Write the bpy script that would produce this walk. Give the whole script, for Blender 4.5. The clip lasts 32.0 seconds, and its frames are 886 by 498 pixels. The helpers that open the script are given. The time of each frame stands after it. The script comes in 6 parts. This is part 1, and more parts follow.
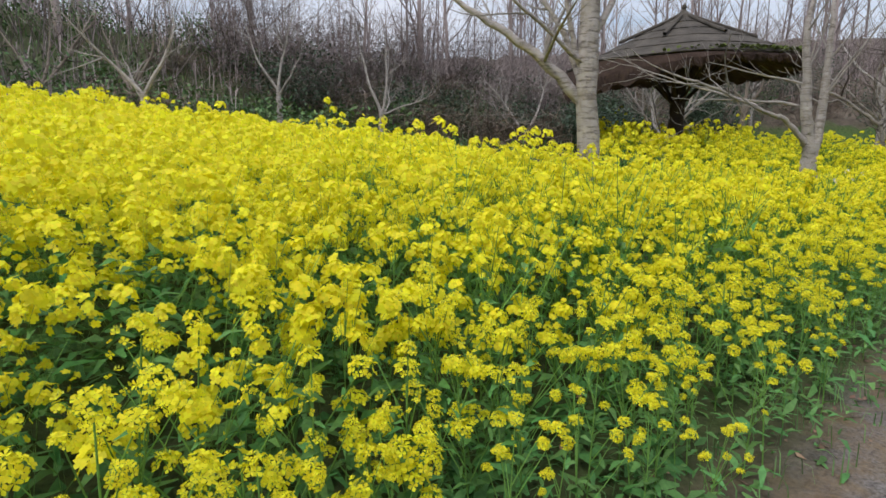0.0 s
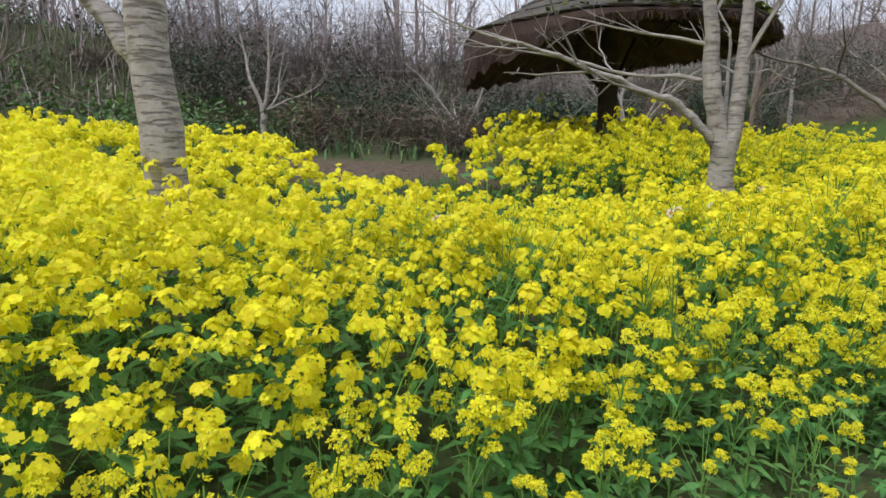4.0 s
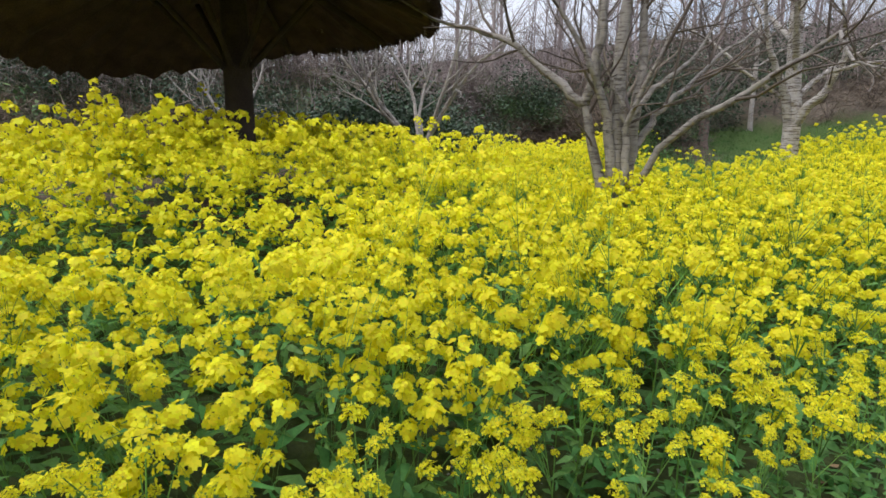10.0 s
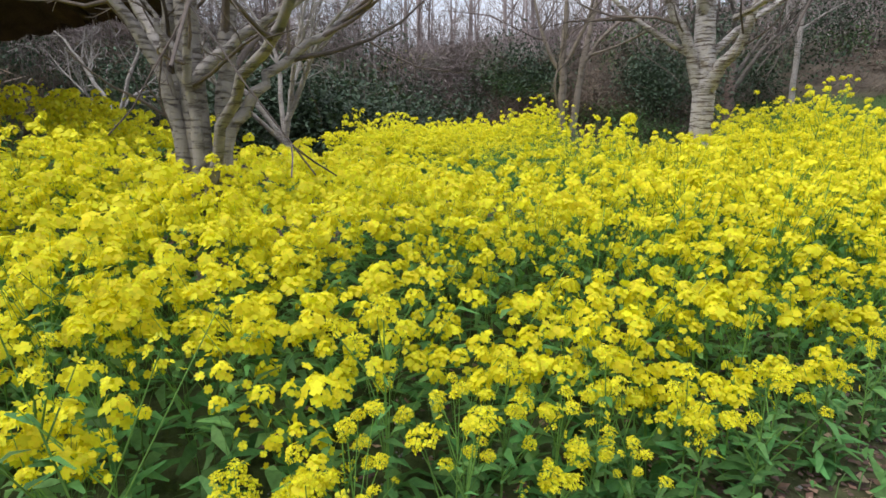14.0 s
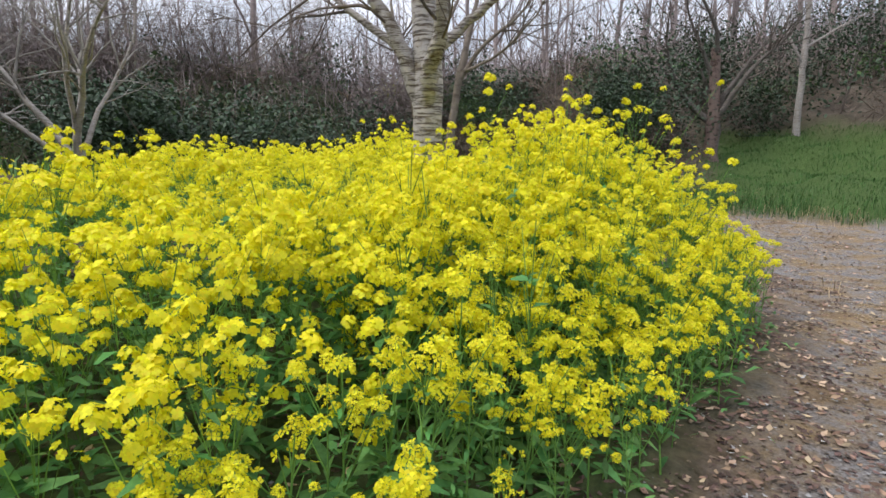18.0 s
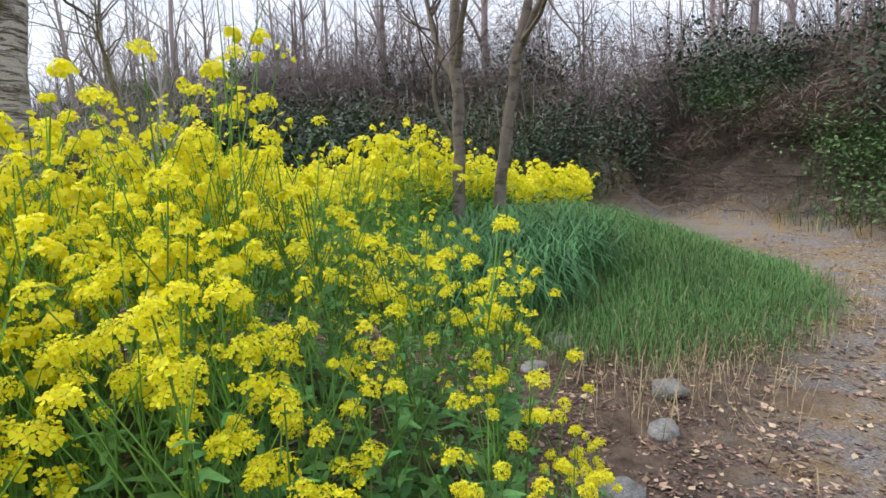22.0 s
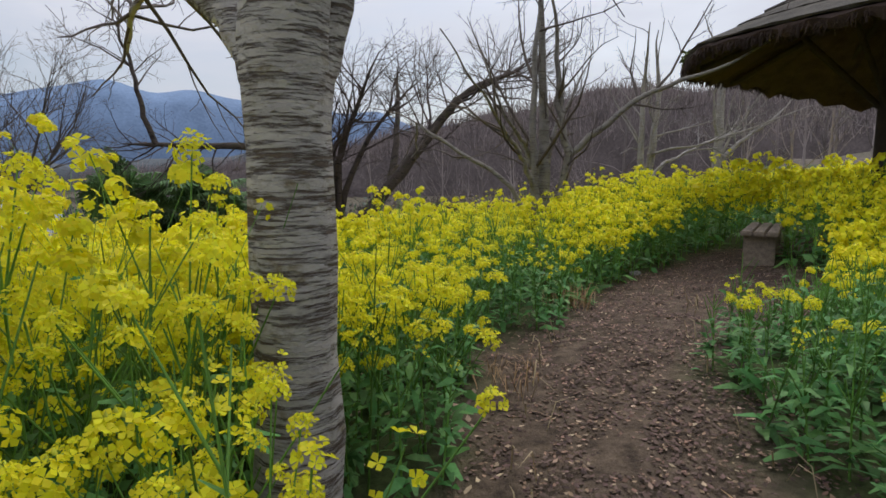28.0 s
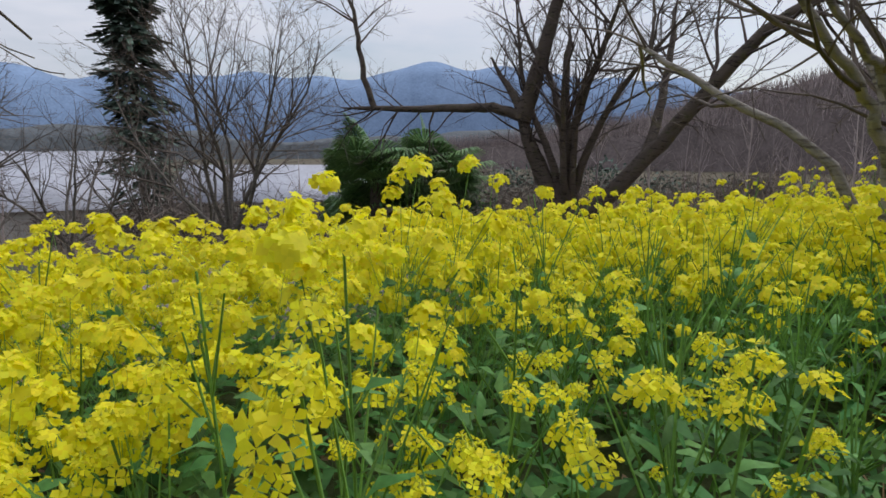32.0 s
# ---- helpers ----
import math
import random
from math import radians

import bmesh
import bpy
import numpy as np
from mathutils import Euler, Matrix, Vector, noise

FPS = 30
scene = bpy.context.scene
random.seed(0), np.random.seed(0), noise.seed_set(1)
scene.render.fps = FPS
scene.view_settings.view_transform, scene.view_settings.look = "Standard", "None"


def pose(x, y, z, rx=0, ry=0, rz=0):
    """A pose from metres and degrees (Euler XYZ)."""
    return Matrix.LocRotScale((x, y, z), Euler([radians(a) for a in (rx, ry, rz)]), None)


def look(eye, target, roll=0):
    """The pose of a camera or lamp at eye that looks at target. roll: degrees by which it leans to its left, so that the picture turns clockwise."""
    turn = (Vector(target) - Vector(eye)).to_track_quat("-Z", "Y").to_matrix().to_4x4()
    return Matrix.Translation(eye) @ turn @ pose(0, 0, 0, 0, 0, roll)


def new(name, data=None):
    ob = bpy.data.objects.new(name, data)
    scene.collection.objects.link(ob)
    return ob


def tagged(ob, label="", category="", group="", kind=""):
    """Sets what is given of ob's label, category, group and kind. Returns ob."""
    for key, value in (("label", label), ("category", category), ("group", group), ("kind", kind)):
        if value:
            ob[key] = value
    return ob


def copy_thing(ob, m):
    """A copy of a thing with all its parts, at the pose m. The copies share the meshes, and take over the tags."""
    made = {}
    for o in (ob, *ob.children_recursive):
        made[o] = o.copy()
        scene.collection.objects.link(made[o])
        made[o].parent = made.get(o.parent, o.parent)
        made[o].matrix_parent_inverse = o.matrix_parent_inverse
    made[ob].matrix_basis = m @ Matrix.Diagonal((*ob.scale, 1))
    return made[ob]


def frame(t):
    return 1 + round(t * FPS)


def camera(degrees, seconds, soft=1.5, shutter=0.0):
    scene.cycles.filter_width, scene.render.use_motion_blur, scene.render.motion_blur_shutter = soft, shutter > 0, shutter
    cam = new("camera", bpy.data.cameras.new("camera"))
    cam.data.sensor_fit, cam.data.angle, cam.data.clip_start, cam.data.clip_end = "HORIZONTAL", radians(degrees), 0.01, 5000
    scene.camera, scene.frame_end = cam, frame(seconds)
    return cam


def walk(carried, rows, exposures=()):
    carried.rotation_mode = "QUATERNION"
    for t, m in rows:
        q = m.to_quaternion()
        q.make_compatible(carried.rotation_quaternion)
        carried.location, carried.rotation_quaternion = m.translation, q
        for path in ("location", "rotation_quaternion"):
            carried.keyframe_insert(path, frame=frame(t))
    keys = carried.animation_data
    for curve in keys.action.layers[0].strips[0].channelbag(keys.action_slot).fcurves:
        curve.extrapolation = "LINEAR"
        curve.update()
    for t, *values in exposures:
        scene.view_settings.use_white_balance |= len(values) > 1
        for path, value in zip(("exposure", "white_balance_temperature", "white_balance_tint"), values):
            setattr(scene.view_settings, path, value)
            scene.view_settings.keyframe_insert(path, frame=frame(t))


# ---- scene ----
cam = camera(78.0, 32.0, soft=1.6)
PATH = [
    (0, (1.110, -3.673, 1.463), (1.055, -1.706, 1.106), -0.1),
    (0.5, (1.598, -3.398, 1.475), (1.522, -1.431, 1.122), -0.0),
    (1, (2.110, -3.011, 1.497), (1.994, -1.045, 1.146), -0.1),
    (1.5, (2.628, -2.567, 1.519), (2.471, -0.604, 1.168), -0.3),
    (2, (3.144, -2.015, 1.524), (2.946, -0.057, 1.171), -0.4),
    (2.5, (3.691, -1.503, 1.509), (3.469, 0.454, 1.162), -0.4),
    (4.5, (5.629, 0.323, 1.468), (5.352, 2.271, 1.112), -0.4),
    (5, (6.129, 0.694, 1.460), (5.844, 2.641, 1.100), -0.3),
    (5.5, (6.554, 1.047, 1.461), (6.259, 2.991, 1.097), -0.2),
    (6, (6.989, 1.398, 1.468), (6.676, 3.339, 1.102), 0.0),
    (6.5, (7.535, 1.723, 1.477), (7.206, 3.661, 1.111), -0.1),
    (7, (8.068, 2.028, 1.487), (7.716, 3.963, 1.126), -0.1),
    (7.5, (8.621, 2.412, 1.502), (8.259, 4.347, 1.148), -0.1),
    (8, (9.123, 2.783, 1.517), (8.749, 4.716, 1.162), -0.2),
    (8.5, (9.631, 3.145, 1.525), (9.245, 5.077, 1.176), -0.2),
    (9, (10.179, 3.485, 1.526), (9.779, 5.413, 1.179), -0.3),
    (9.5, (10.758, 3.851, 1.531), (10.340, 5.777, 1.186), -0.4),
    (10, (11.269, 4.288, 1.541), (10.845, 6.212, 1.195), -0.3),
    (10.5, (11.792, 4.683, 1.548), (11.355, 6.604, 1.201), -0.3),
    (11, (12.271, 5.101, 1.539), (11.815, 7.018, 1.197), -0.2),
    (11.5, (12.773, 5.477, 1.514), (12.294, 7.389, 1.173), -0.2),
    (12, (13.175, 5.861, 1.493), (12.662, 7.764, 1.152), -0.3),
    (12.5, (13.499, 6.224, 1.487), (12.949, 8.113, 1.134), -0.3),
    (13, (13.841, 6.549, 1.492), (13.217, 8.410, 1.107), -0.6),
    (13.5, (14.220, 6.949, 1.496), (13.544, 8.789, 1.098), -0.6),
    (14, (14.627, 7.318, 1.495), (13.930, 9.149, 1.091), -0.7),
    (14.5, (14.880, 7.594, 1.494), (14.139, 9.406, 1.084), -1.0),
    (16.5, (16.517, 8.835, 1.343), (15.654, 10.616, 1.057), 0.4),
    (17, (17.033, 9.361, 1.379), (16.148, 11.131, 1.089), 0.3),
    (17.5, (17.417, 10.046, 1.412), (16.517, 11.807, 1.118), 0.4),
    (18, (17.801, 10.739, 1.435), (16.874, 12.486, 1.137), 0.2),
    (18.5, (18.076, 11.480, 1.442), (17.129, 13.217, 1.144), 0.1),
    (19, (18.289, 12.194, 1.441), (17.318, 13.918, 1.148), 0.1),
    (19.5, (18.434, 12.926, 1.449), (17.366, 14.592, 1.156), -0.2),
    (20, (18.637, 13.621, 1.472), (17.465, 15.214, 1.177), -0.4),
    (20.5, (18.849, 14.257, 1.497), (17.547, 15.747, 1.210), -0.7),
    (21, (18.898, 14.883, 1.511), (17.483, 16.268, 1.230), -0.9),
    (21.5, (18.963, 15.464, 1.516), (17.423, 16.710, 1.244), -1.3),
    (22, (18.990, 16.035, 1.528), (17.231, 16.952, 1.269), -2.0),
    (22.5, (18.927, 16.638, 1.552), (17.041, 17.259, 1.310), -2.1),
    (23, (18.857, 17.236, 1.569), (16.900, 17.580, 1.342), -2.0),
    (23.5, (18.660, 17.719, 1.569), (16.673, 17.779, 1.357), -1.8),
    (24, (18.371, 18.073, 1.555), (16.392, 17.867, 1.354), -1.8),
    (24.5, (18.016, 18.213, 1.544), (16.145, 17.530, 1.356), -1.7),
    (25, (17.619, 18.250, 1.546), (15.923, 17.205, 1.370), -1.6),
    (25.5, (17.156, 18.260, 1.573), (15.773, 16.825, 1.410), -1.3),
    (26, (16.781, 18.107, 1.639), (15.640, 16.472, 1.481), -1.1),
    (26.5, (16.326, 17.912, 1.746), (15.378, 16.158, 1.585), -0.9),
    (28.5, (14.915, 16.850, 1.779), (14.504, 14.919, 1.462), -0.2),
    (29, (14.69, 16.370, 1.791), (14.426, 14.419, 1.438), -0.2),
    (29.5, (14.626, 15.891, 1.798), (14.519, 13.927, 1.435), 0.1),
    (30, (14.459, 15.556, 1.789), (14.550, 13.592, 1.423), 0.3),
    (30.5, (14.303, 15.236, 1.761), (14.512, 13.281, 1.393), 0.1),
    (31, (14.107, 14.843, 1.727), (14.427, 12.904, 1.358), 0.1),
    (31.5, (13.944, 14.539, 1.706), (14.375, 12.622, 1.334), 0.2),
    (32, (13.807, 14.282, 1.699), (14.282, 12.375, 1.326), 0.2),
]

walk(cam, [(t, look(eye, target, roll)) for t, eye, target, roll in PATH],
     exposures=[(0, -0.18), (2, -0.02), (6, 0.0), (9, 0.08), (14, 0.14), (17, 0.2), (19, 0.1), (20, 0.25), (22, 0.28), (23.5, 0.1), (25, -0.22), (26, -0.42), (28.5, -0.4), (29, -0.32), (30, -0.38), (32, -0.36)])

# ---- sky and light: a bright overcast afternoon ----
world = bpy.data.worlds.new("overcast_sky")
scene.world = world
world.use_nodes = True
wn, wl = world.node_tree.nodes, world.node_tree.links
wn.clear()
w_out = wn.new("ShaderNodeOutputWorld")
w_bg = wn.new("ShaderNodeBackground")
w_sky = wn.new("ShaderNodeTexSky")
w_sky.sky_type = "NISHITA"
w_sky.sun_disc = False
w_sky.sun_elevation = radians(38)
w_sky.sun_rotation = radians(215)
w_co = wn.new("ShaderNodeTexCoord")
w_map = wn.new("ShaderNodeMapping")
w_map.inputs["Scale"].default_value = (1.6, 1.6, 6.0)
w_cl = wn.new("ShaderNodeTexNoise")
w_cl.inputs["Scale"].default_value = 2.2
w_cl.inputs["Detail"].default_value = 6
w_ramp = wn.new("ShaderNodeValToRGB")
w_ramp.color_ramp.elements[0].position = 0.28
w_ramp.color_ramp.elements[0].color = (0.42, 0.42, 0.42, 1)
w_ramp.color_ramp.elements[1].position = 0.62
w_ramp.color_ramp.elements[1].color = (1, 1, 1, 1)
w_mix = wn.new("ShaderNodeMixRGB")
w_mix.inputs["Color2"].default_value = (7.1, 7.4, 8.4, 1)
wl.new(w_co.outputs["Generated"], w_map.inputs["Vector"])
wl.new(w_map.outputs[0], w_cl.inputs["Vector"])
wl.new(w_cl.outputs[0], w_ramp.inputs[0])
wl.new(w_ramp.outputs[0], w_mix.inputs["Fac"])
wl.new(w_sky.outputs[0], w_mix.inputs["Color1"])
w_sep = wn.new("ShaderNodeSeparateXYZ")
w_up = wn.new("ShaderNodeMapRange")
w_up.inputs["To Min"].default_value, w_up.inputs["To Max"].default_value = 1.04, 2.1
w_mul = wn.new("ShaderNodeMixRGB")
w_mul.blend_type = "MULTIPLY"
w_mul.inputs["Fac"].default_value = 1.0
wl.new(w_co.outputs["Generated"], w_sep.inputs[0])
wl.new(w_sep.outputs[2], w_up.inputs[0])
wl.new(w_mix.outputs[0], w_mul.inputs["Color1"])
wl.new(w_up.outputs[0], w_mul.inputs["Color2"])
wl.new(w_mul.outputs[0], w_bg.inputs["Color"])
w_bg.inputs["Strength"].default_value = 0.1
wl.new(w_bg.outputs[0], w_out.inputs[0])

sun = new("sun", bpy.data.lights.new("sun", "SUN"))
sun.data.energy = 2.1
sun.data.angle = radians(25)
sun.data.color = (1.0, 0.97, 0.92)
sun.matrix_world = look((0, 0, 60), (26, 30, 0))
scene.view_settings.exposure = 0.0

# ---- materials ----
def material(name, base, rough=0.8, spread=0.25, scale=6.0, fine=60.0, bump=0.25, dark=None, translucent=0.0, island=0.0, stretch=(1, 1, 1), hue=0.0):
    """A procedural surface: two scales of variation, bump, and optionally variation from piece to piece."""
    m = bpy.data.materials.new(name)
    m.use_nodes = True
    n, l = m.node_tree.nodes, m.node_tree.links
    bsdf = n["Principled BSDF"]
    bsdf.inputs["Roughness"].default_value = rough
    bsdf.inputs["Specular IOR Level"].default_value = 0.25
    co = n.new("ShaderNodeTexCoord")
    mp = n.new("ShaderNodeMapping")
    mp.inputs["Scale"].default_value = stretch
    l.new(co.outputs["Object"], mp.inputs["Vector"])
    big = n.new("ShaderNodeTexNoise")
    big.inputs["Scale"].default_value = scale
    big.inputs["Detail"].default_value = 4
    small = n.new("ShaderNodeTexNoise")
    small.inputs["Scale"].default_value = fine
    small.inputs["Detail"].default_value = 3
    l.new(mp.outputs[0], big.inputs["Vector"])
    l.new(mp.outputs[0], small.inputs["Vector"])
    c1 = n.new("ShaderNodeMixRGB")
    dk = dark or tuple(c * (1 - 1.6 * spread) for c in base)
    lt = tuple(min(1, c * (1 + spread)) for c in base)
    c1.inputs["Color1"].default_value = (*dk, 1)
    c1.inputs["Color2"].default_value = (*lt, 1)
    mixer = n.new("ShaderNodeMath")
    mixer.operation = "MULTIPLY_ADD"
    mixer.inputs[1].default_value = 0.5
    add = n.new("ShaderNodeMath")
    add.operation = "MULTIPLY"
    add.inputs[1].default_value = 0.5
    l.new(small.outputs[0], add.inputs[0])
    l.new(big.outputs[0], mixer.inputs[0])
    l.new(add.outputs[0], mixer.inputs[2])
    ramp = n.new("ShaderNodeMapRange")
    ramp.inputs["From Min"].default_value = 0.32
    ramp.inputs["From Max"].default_value = 0.68
    l.new(mixer.outputs[0], ramp.inputs[0])
    l.new(ramp.outputs[0], c1.inputs["Fac"])
    colour = c1.outputs[0]
    if island:
        geo = n.new("ShaderNodeNewGeometry")
        hsv = n.new("ShaderNodeHueSaturation")
        v = n.new("ShaderNodeMapRange")
        v.inputs["To Min"].default_value = 1 - island
        v.inputs["To Max"].default_value = 1 + island
        l.new(geo.outputs["Random Per Island"], v.inputs[0])
        l.new(v.outputs[0], hsv.inputs["Value"])
        if hue:
            h = n.new("ShaderNodeMapRange")
            h.inputs["To Min"].default_value = 0.5 - hue
            h.inputs["To Max"].default_value = 0.5 + hue
            wob = n.new("ShaderNodeMath")
            wob.operation = "FRACT"
            mul = n.new("ShaderNodeMath")
            mul.operation = "MULTIPLY"
            mul.inputs[1].default_value = 17.31
            l.new(geo.outputs["Random Per Island"], mul.inputs[0])
            l.new(mul.outputs[0], wob.inputs[0])
            l.new(wob.outputs[0], h.inputs[0])
            l.new(h.outputs[0], hsv.inputs["Hue"])
        l.new(colour, hsv.inputs["Color"])
        colour = hsv.outputs[0]
    l.new(colour, bsdf.inputs["Base Color"])
    if bump:
        b = n.new("ShaderNodeBump")
        b.inputs["Strength"].default_value = bump
        b.inputs["Distance"].default_value = 0.02
        l.new(mixer.outputs[0], b.inputs["Height"])
        l.new(b.outputs[0], bsdf.inputs["Normal"])
    if translucent:
        tr = n.new("ShaderNodeBsdfTranslucent")
        mx = n.new("ShaderNodeMixShader")
        mx.inputs[0].default_value = translucent
        l.new(colour, tr.inputs["Color"])
        l.new(bsdf.outputs[0], mx.inputs[1])
        l.new(tr.outputs[0], mx.inputs[2])
        l.new(mx.outputs[0], n["Material Output"].inputs["Surface"])
    return m


M_PETAL = material("yellow_petal", (0.875, 0.82, 0.036), rough=0.55, spread=0.06, scale=0.6, fine=90, bump=0, translucent=0.5, island=0.16, hue=0.012)
M_BUD = material("green_yellow_bud", (0.42, 0.44, 0.03), rough=0.6, spread=0.15, scale=2, bump=0, island=0.25)
M_STEM = material("green_stem", (0.17, 0.34, 0.07), rough=0.6, spread=0.2, scale=3, bump=0, translucent=0.15, island=0.3)
M_LEAF = material("rape_leaf", (0.125, 0.29, 0.085), rough=0.55, spread=0.2, scale=4, bump=0, translucent=0.3, island=0.4, hue=0.02)
M_GRASS = material("green_grass", (0.135, 0.265, 0.085), rough=0.6, spread=0.2, scale=1.5, bump=0, translucent=0.3, island=0.4, hue=0.02)
# Darker copy of the grass green: the bank's shade is put into the colour.
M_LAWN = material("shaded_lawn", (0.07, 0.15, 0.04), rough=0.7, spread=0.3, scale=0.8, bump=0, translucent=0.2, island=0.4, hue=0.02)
M_STRAP = material("strap_leaf_green", (0.075, 0.20, 0.07), rough=0.45, spread=0.2, scale=2, bump=0, translucent=0.25, island=0.35)
M_DRY = material("dry_grass", (0.42, 0.33, 0.20), rough=0.85, spread=0.25, scale=2, bump=0, translucent=0.15, island=0.35)
M_LITTER = material("fallen_leaf", (0.23, 0.145, 0.10), rough=0.85, spread=0.2, scale=5, bump=0, island=0.6, hue=0.02)
M_PALM = material("palm_leaf", (0.15, 0.27, 0.10), translucent=0.2, rough=0.5, spread=0.3, scale=2, bump=0, island=0.5, hue=0.02)
M_DARK_TWIG = material("dark_purple_twig", (0.085, 0.066, 0.062), rough=0.85, spread=0.25, scale=6, bump=0, island=0.35)
M_LITTER_DARK = material("rotting_leaf", (0.12, 0.078, 0.065), rough=0.9, spread=0.25, scale=5, bump=0, island=0.6, hue=0.015)
M_LITTER_PALE = material("dry_tan_leaf", (0.40, 0.29, 0.20), rough=0.85, spread=0.2, scale=5, bump=0, island=0.45, hue=0.02)
M_WILTED = material("wilted_leaf", (0.30, 0.19, 0.10), rough=0.8, spread=0.3, scale=12, bump=0, translucent=0.2, island=0.4)
M_STRAW = material("orange_straw", (0.36, 0.23, 0.12), rough=0.85, spread=0.25, scale=4, bump=0, translucent=0.15, island=0.4)
M_CHIP = material("pale_stone_chip", (0.36, 0.345, 0.34), rough=0.85, spread=0.2, scale=8, bump=0, island=0.5, hue=0.01)
M_STONE = material("grey_stone", (0.24, 0.235, 0.22), rough=0.9, spread=0.42, scale=9, fine=70, bump=0.8)
M_THATCH = material("weathered_thatch", (0.085, 0.074, 0.062), rough=0.95, spread=0.4, scale=3, fine=70, bump=0.9, stretch=(1, 1, 1))
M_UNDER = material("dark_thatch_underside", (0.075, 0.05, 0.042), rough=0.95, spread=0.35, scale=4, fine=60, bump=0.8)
M_POLE = material("dark_log", (0.06, 0.045, 0.035), rough=0.9, spread=0.3, scale=5, bump=0.5)
M_MOSS = material("moss", (0.10, 0.13, 0.03), rough=0.95, spread=0.3, scale=9, bump=0.6)
M_TWIG = material("grey_brown_twig", (0.13, 0.105, 0.09), rough=0.85, spread=0.25, scale=6, bump=0, island=0.3)
M_PALE_TWIG = material("pale_grey_twig", (0.30, 0.275, 0.25), rough=0.85, spread=0.25, scale=6, bump=0, island=0.25)
M_FARWOOD = material("far_bare_wood", (0.285, 0.235, 0.225), rough=0.9, spread=0.25, scale=0.6, bump=0, island=0.45)
M_EVERGREEN = material("dark_evergreen_leaf", (0.05, 0.082, 0.045), rough=0.5, spread=0.3, scale=1.2, bump=0, island=0.5, hue=0.02)
M_IVY = material("green_shrub_leaf", (0.10, 0.18, 0.06), rough=0.6, spread=0.3, scale=1.2, bump=0, island=0.5, hue=0.03)
M_BROWNBUSH = material("brown_undergrowth", (0.19, 0.147, 0.115), rough=0.9, spread=0.35, scale=0.8, bump=0, island=0.5, hue=0.02)
M_SPRING = material("yellow_green_bush_leaf", (0.36, 0.38, 0.04), rough=0.6, spread=0.2, scale=1.2, bump=0, translucent=0.2, island=0.3)
# Needle green greyed and lightened: distance haze painted into the colour.
M_CONIFER = material("conifer_needles", (0.075, 0.112, 0.085), rough=0.7, spread=0.3, scale=1.5, bump=0, island=0.5)
M_WHITE = material("white_daffodil_petal", (0.82, 0.80, 0.72), rough=0.5, spread=0.05, bump=0, translucent=0.3)
M_ORANGE = material("orange_daffodil_cup", (0.85, 0.42, 0.03), rough=0.5, spread=0.05, bump=0, translucent=0.2)
M_BLOSSOM = material("pale_magnolia_blossom", (0.62, 0.56, 0.48), rough=0.6, spread=0.1, bump=0, translucent=0.3, island=0.2)
M_ROOF = material("pale_metal_roof", (0.36, 0.37, 0.42), rough=0.5, spread=0.12, scale=0.3, fine=3, bump=0.05)
M_HOUSE = material("rendered_house_wall", (0.42, 0.40, 0.37), rough=0.9, spread=0.15, scale=0.5, bump=0.05)
M_GLASS = material("dark_window_glass", (0.05, 0.06, 0.07), rough=0.15, spread=0.1, bump=0)
M_WOOD = material("weathered_bench_wood", (0.30, 0.24, 0.19), rough=0.85, spread=0.3, scale=3, fine=40, bump=0.4, stretch=(1, 8, 8))


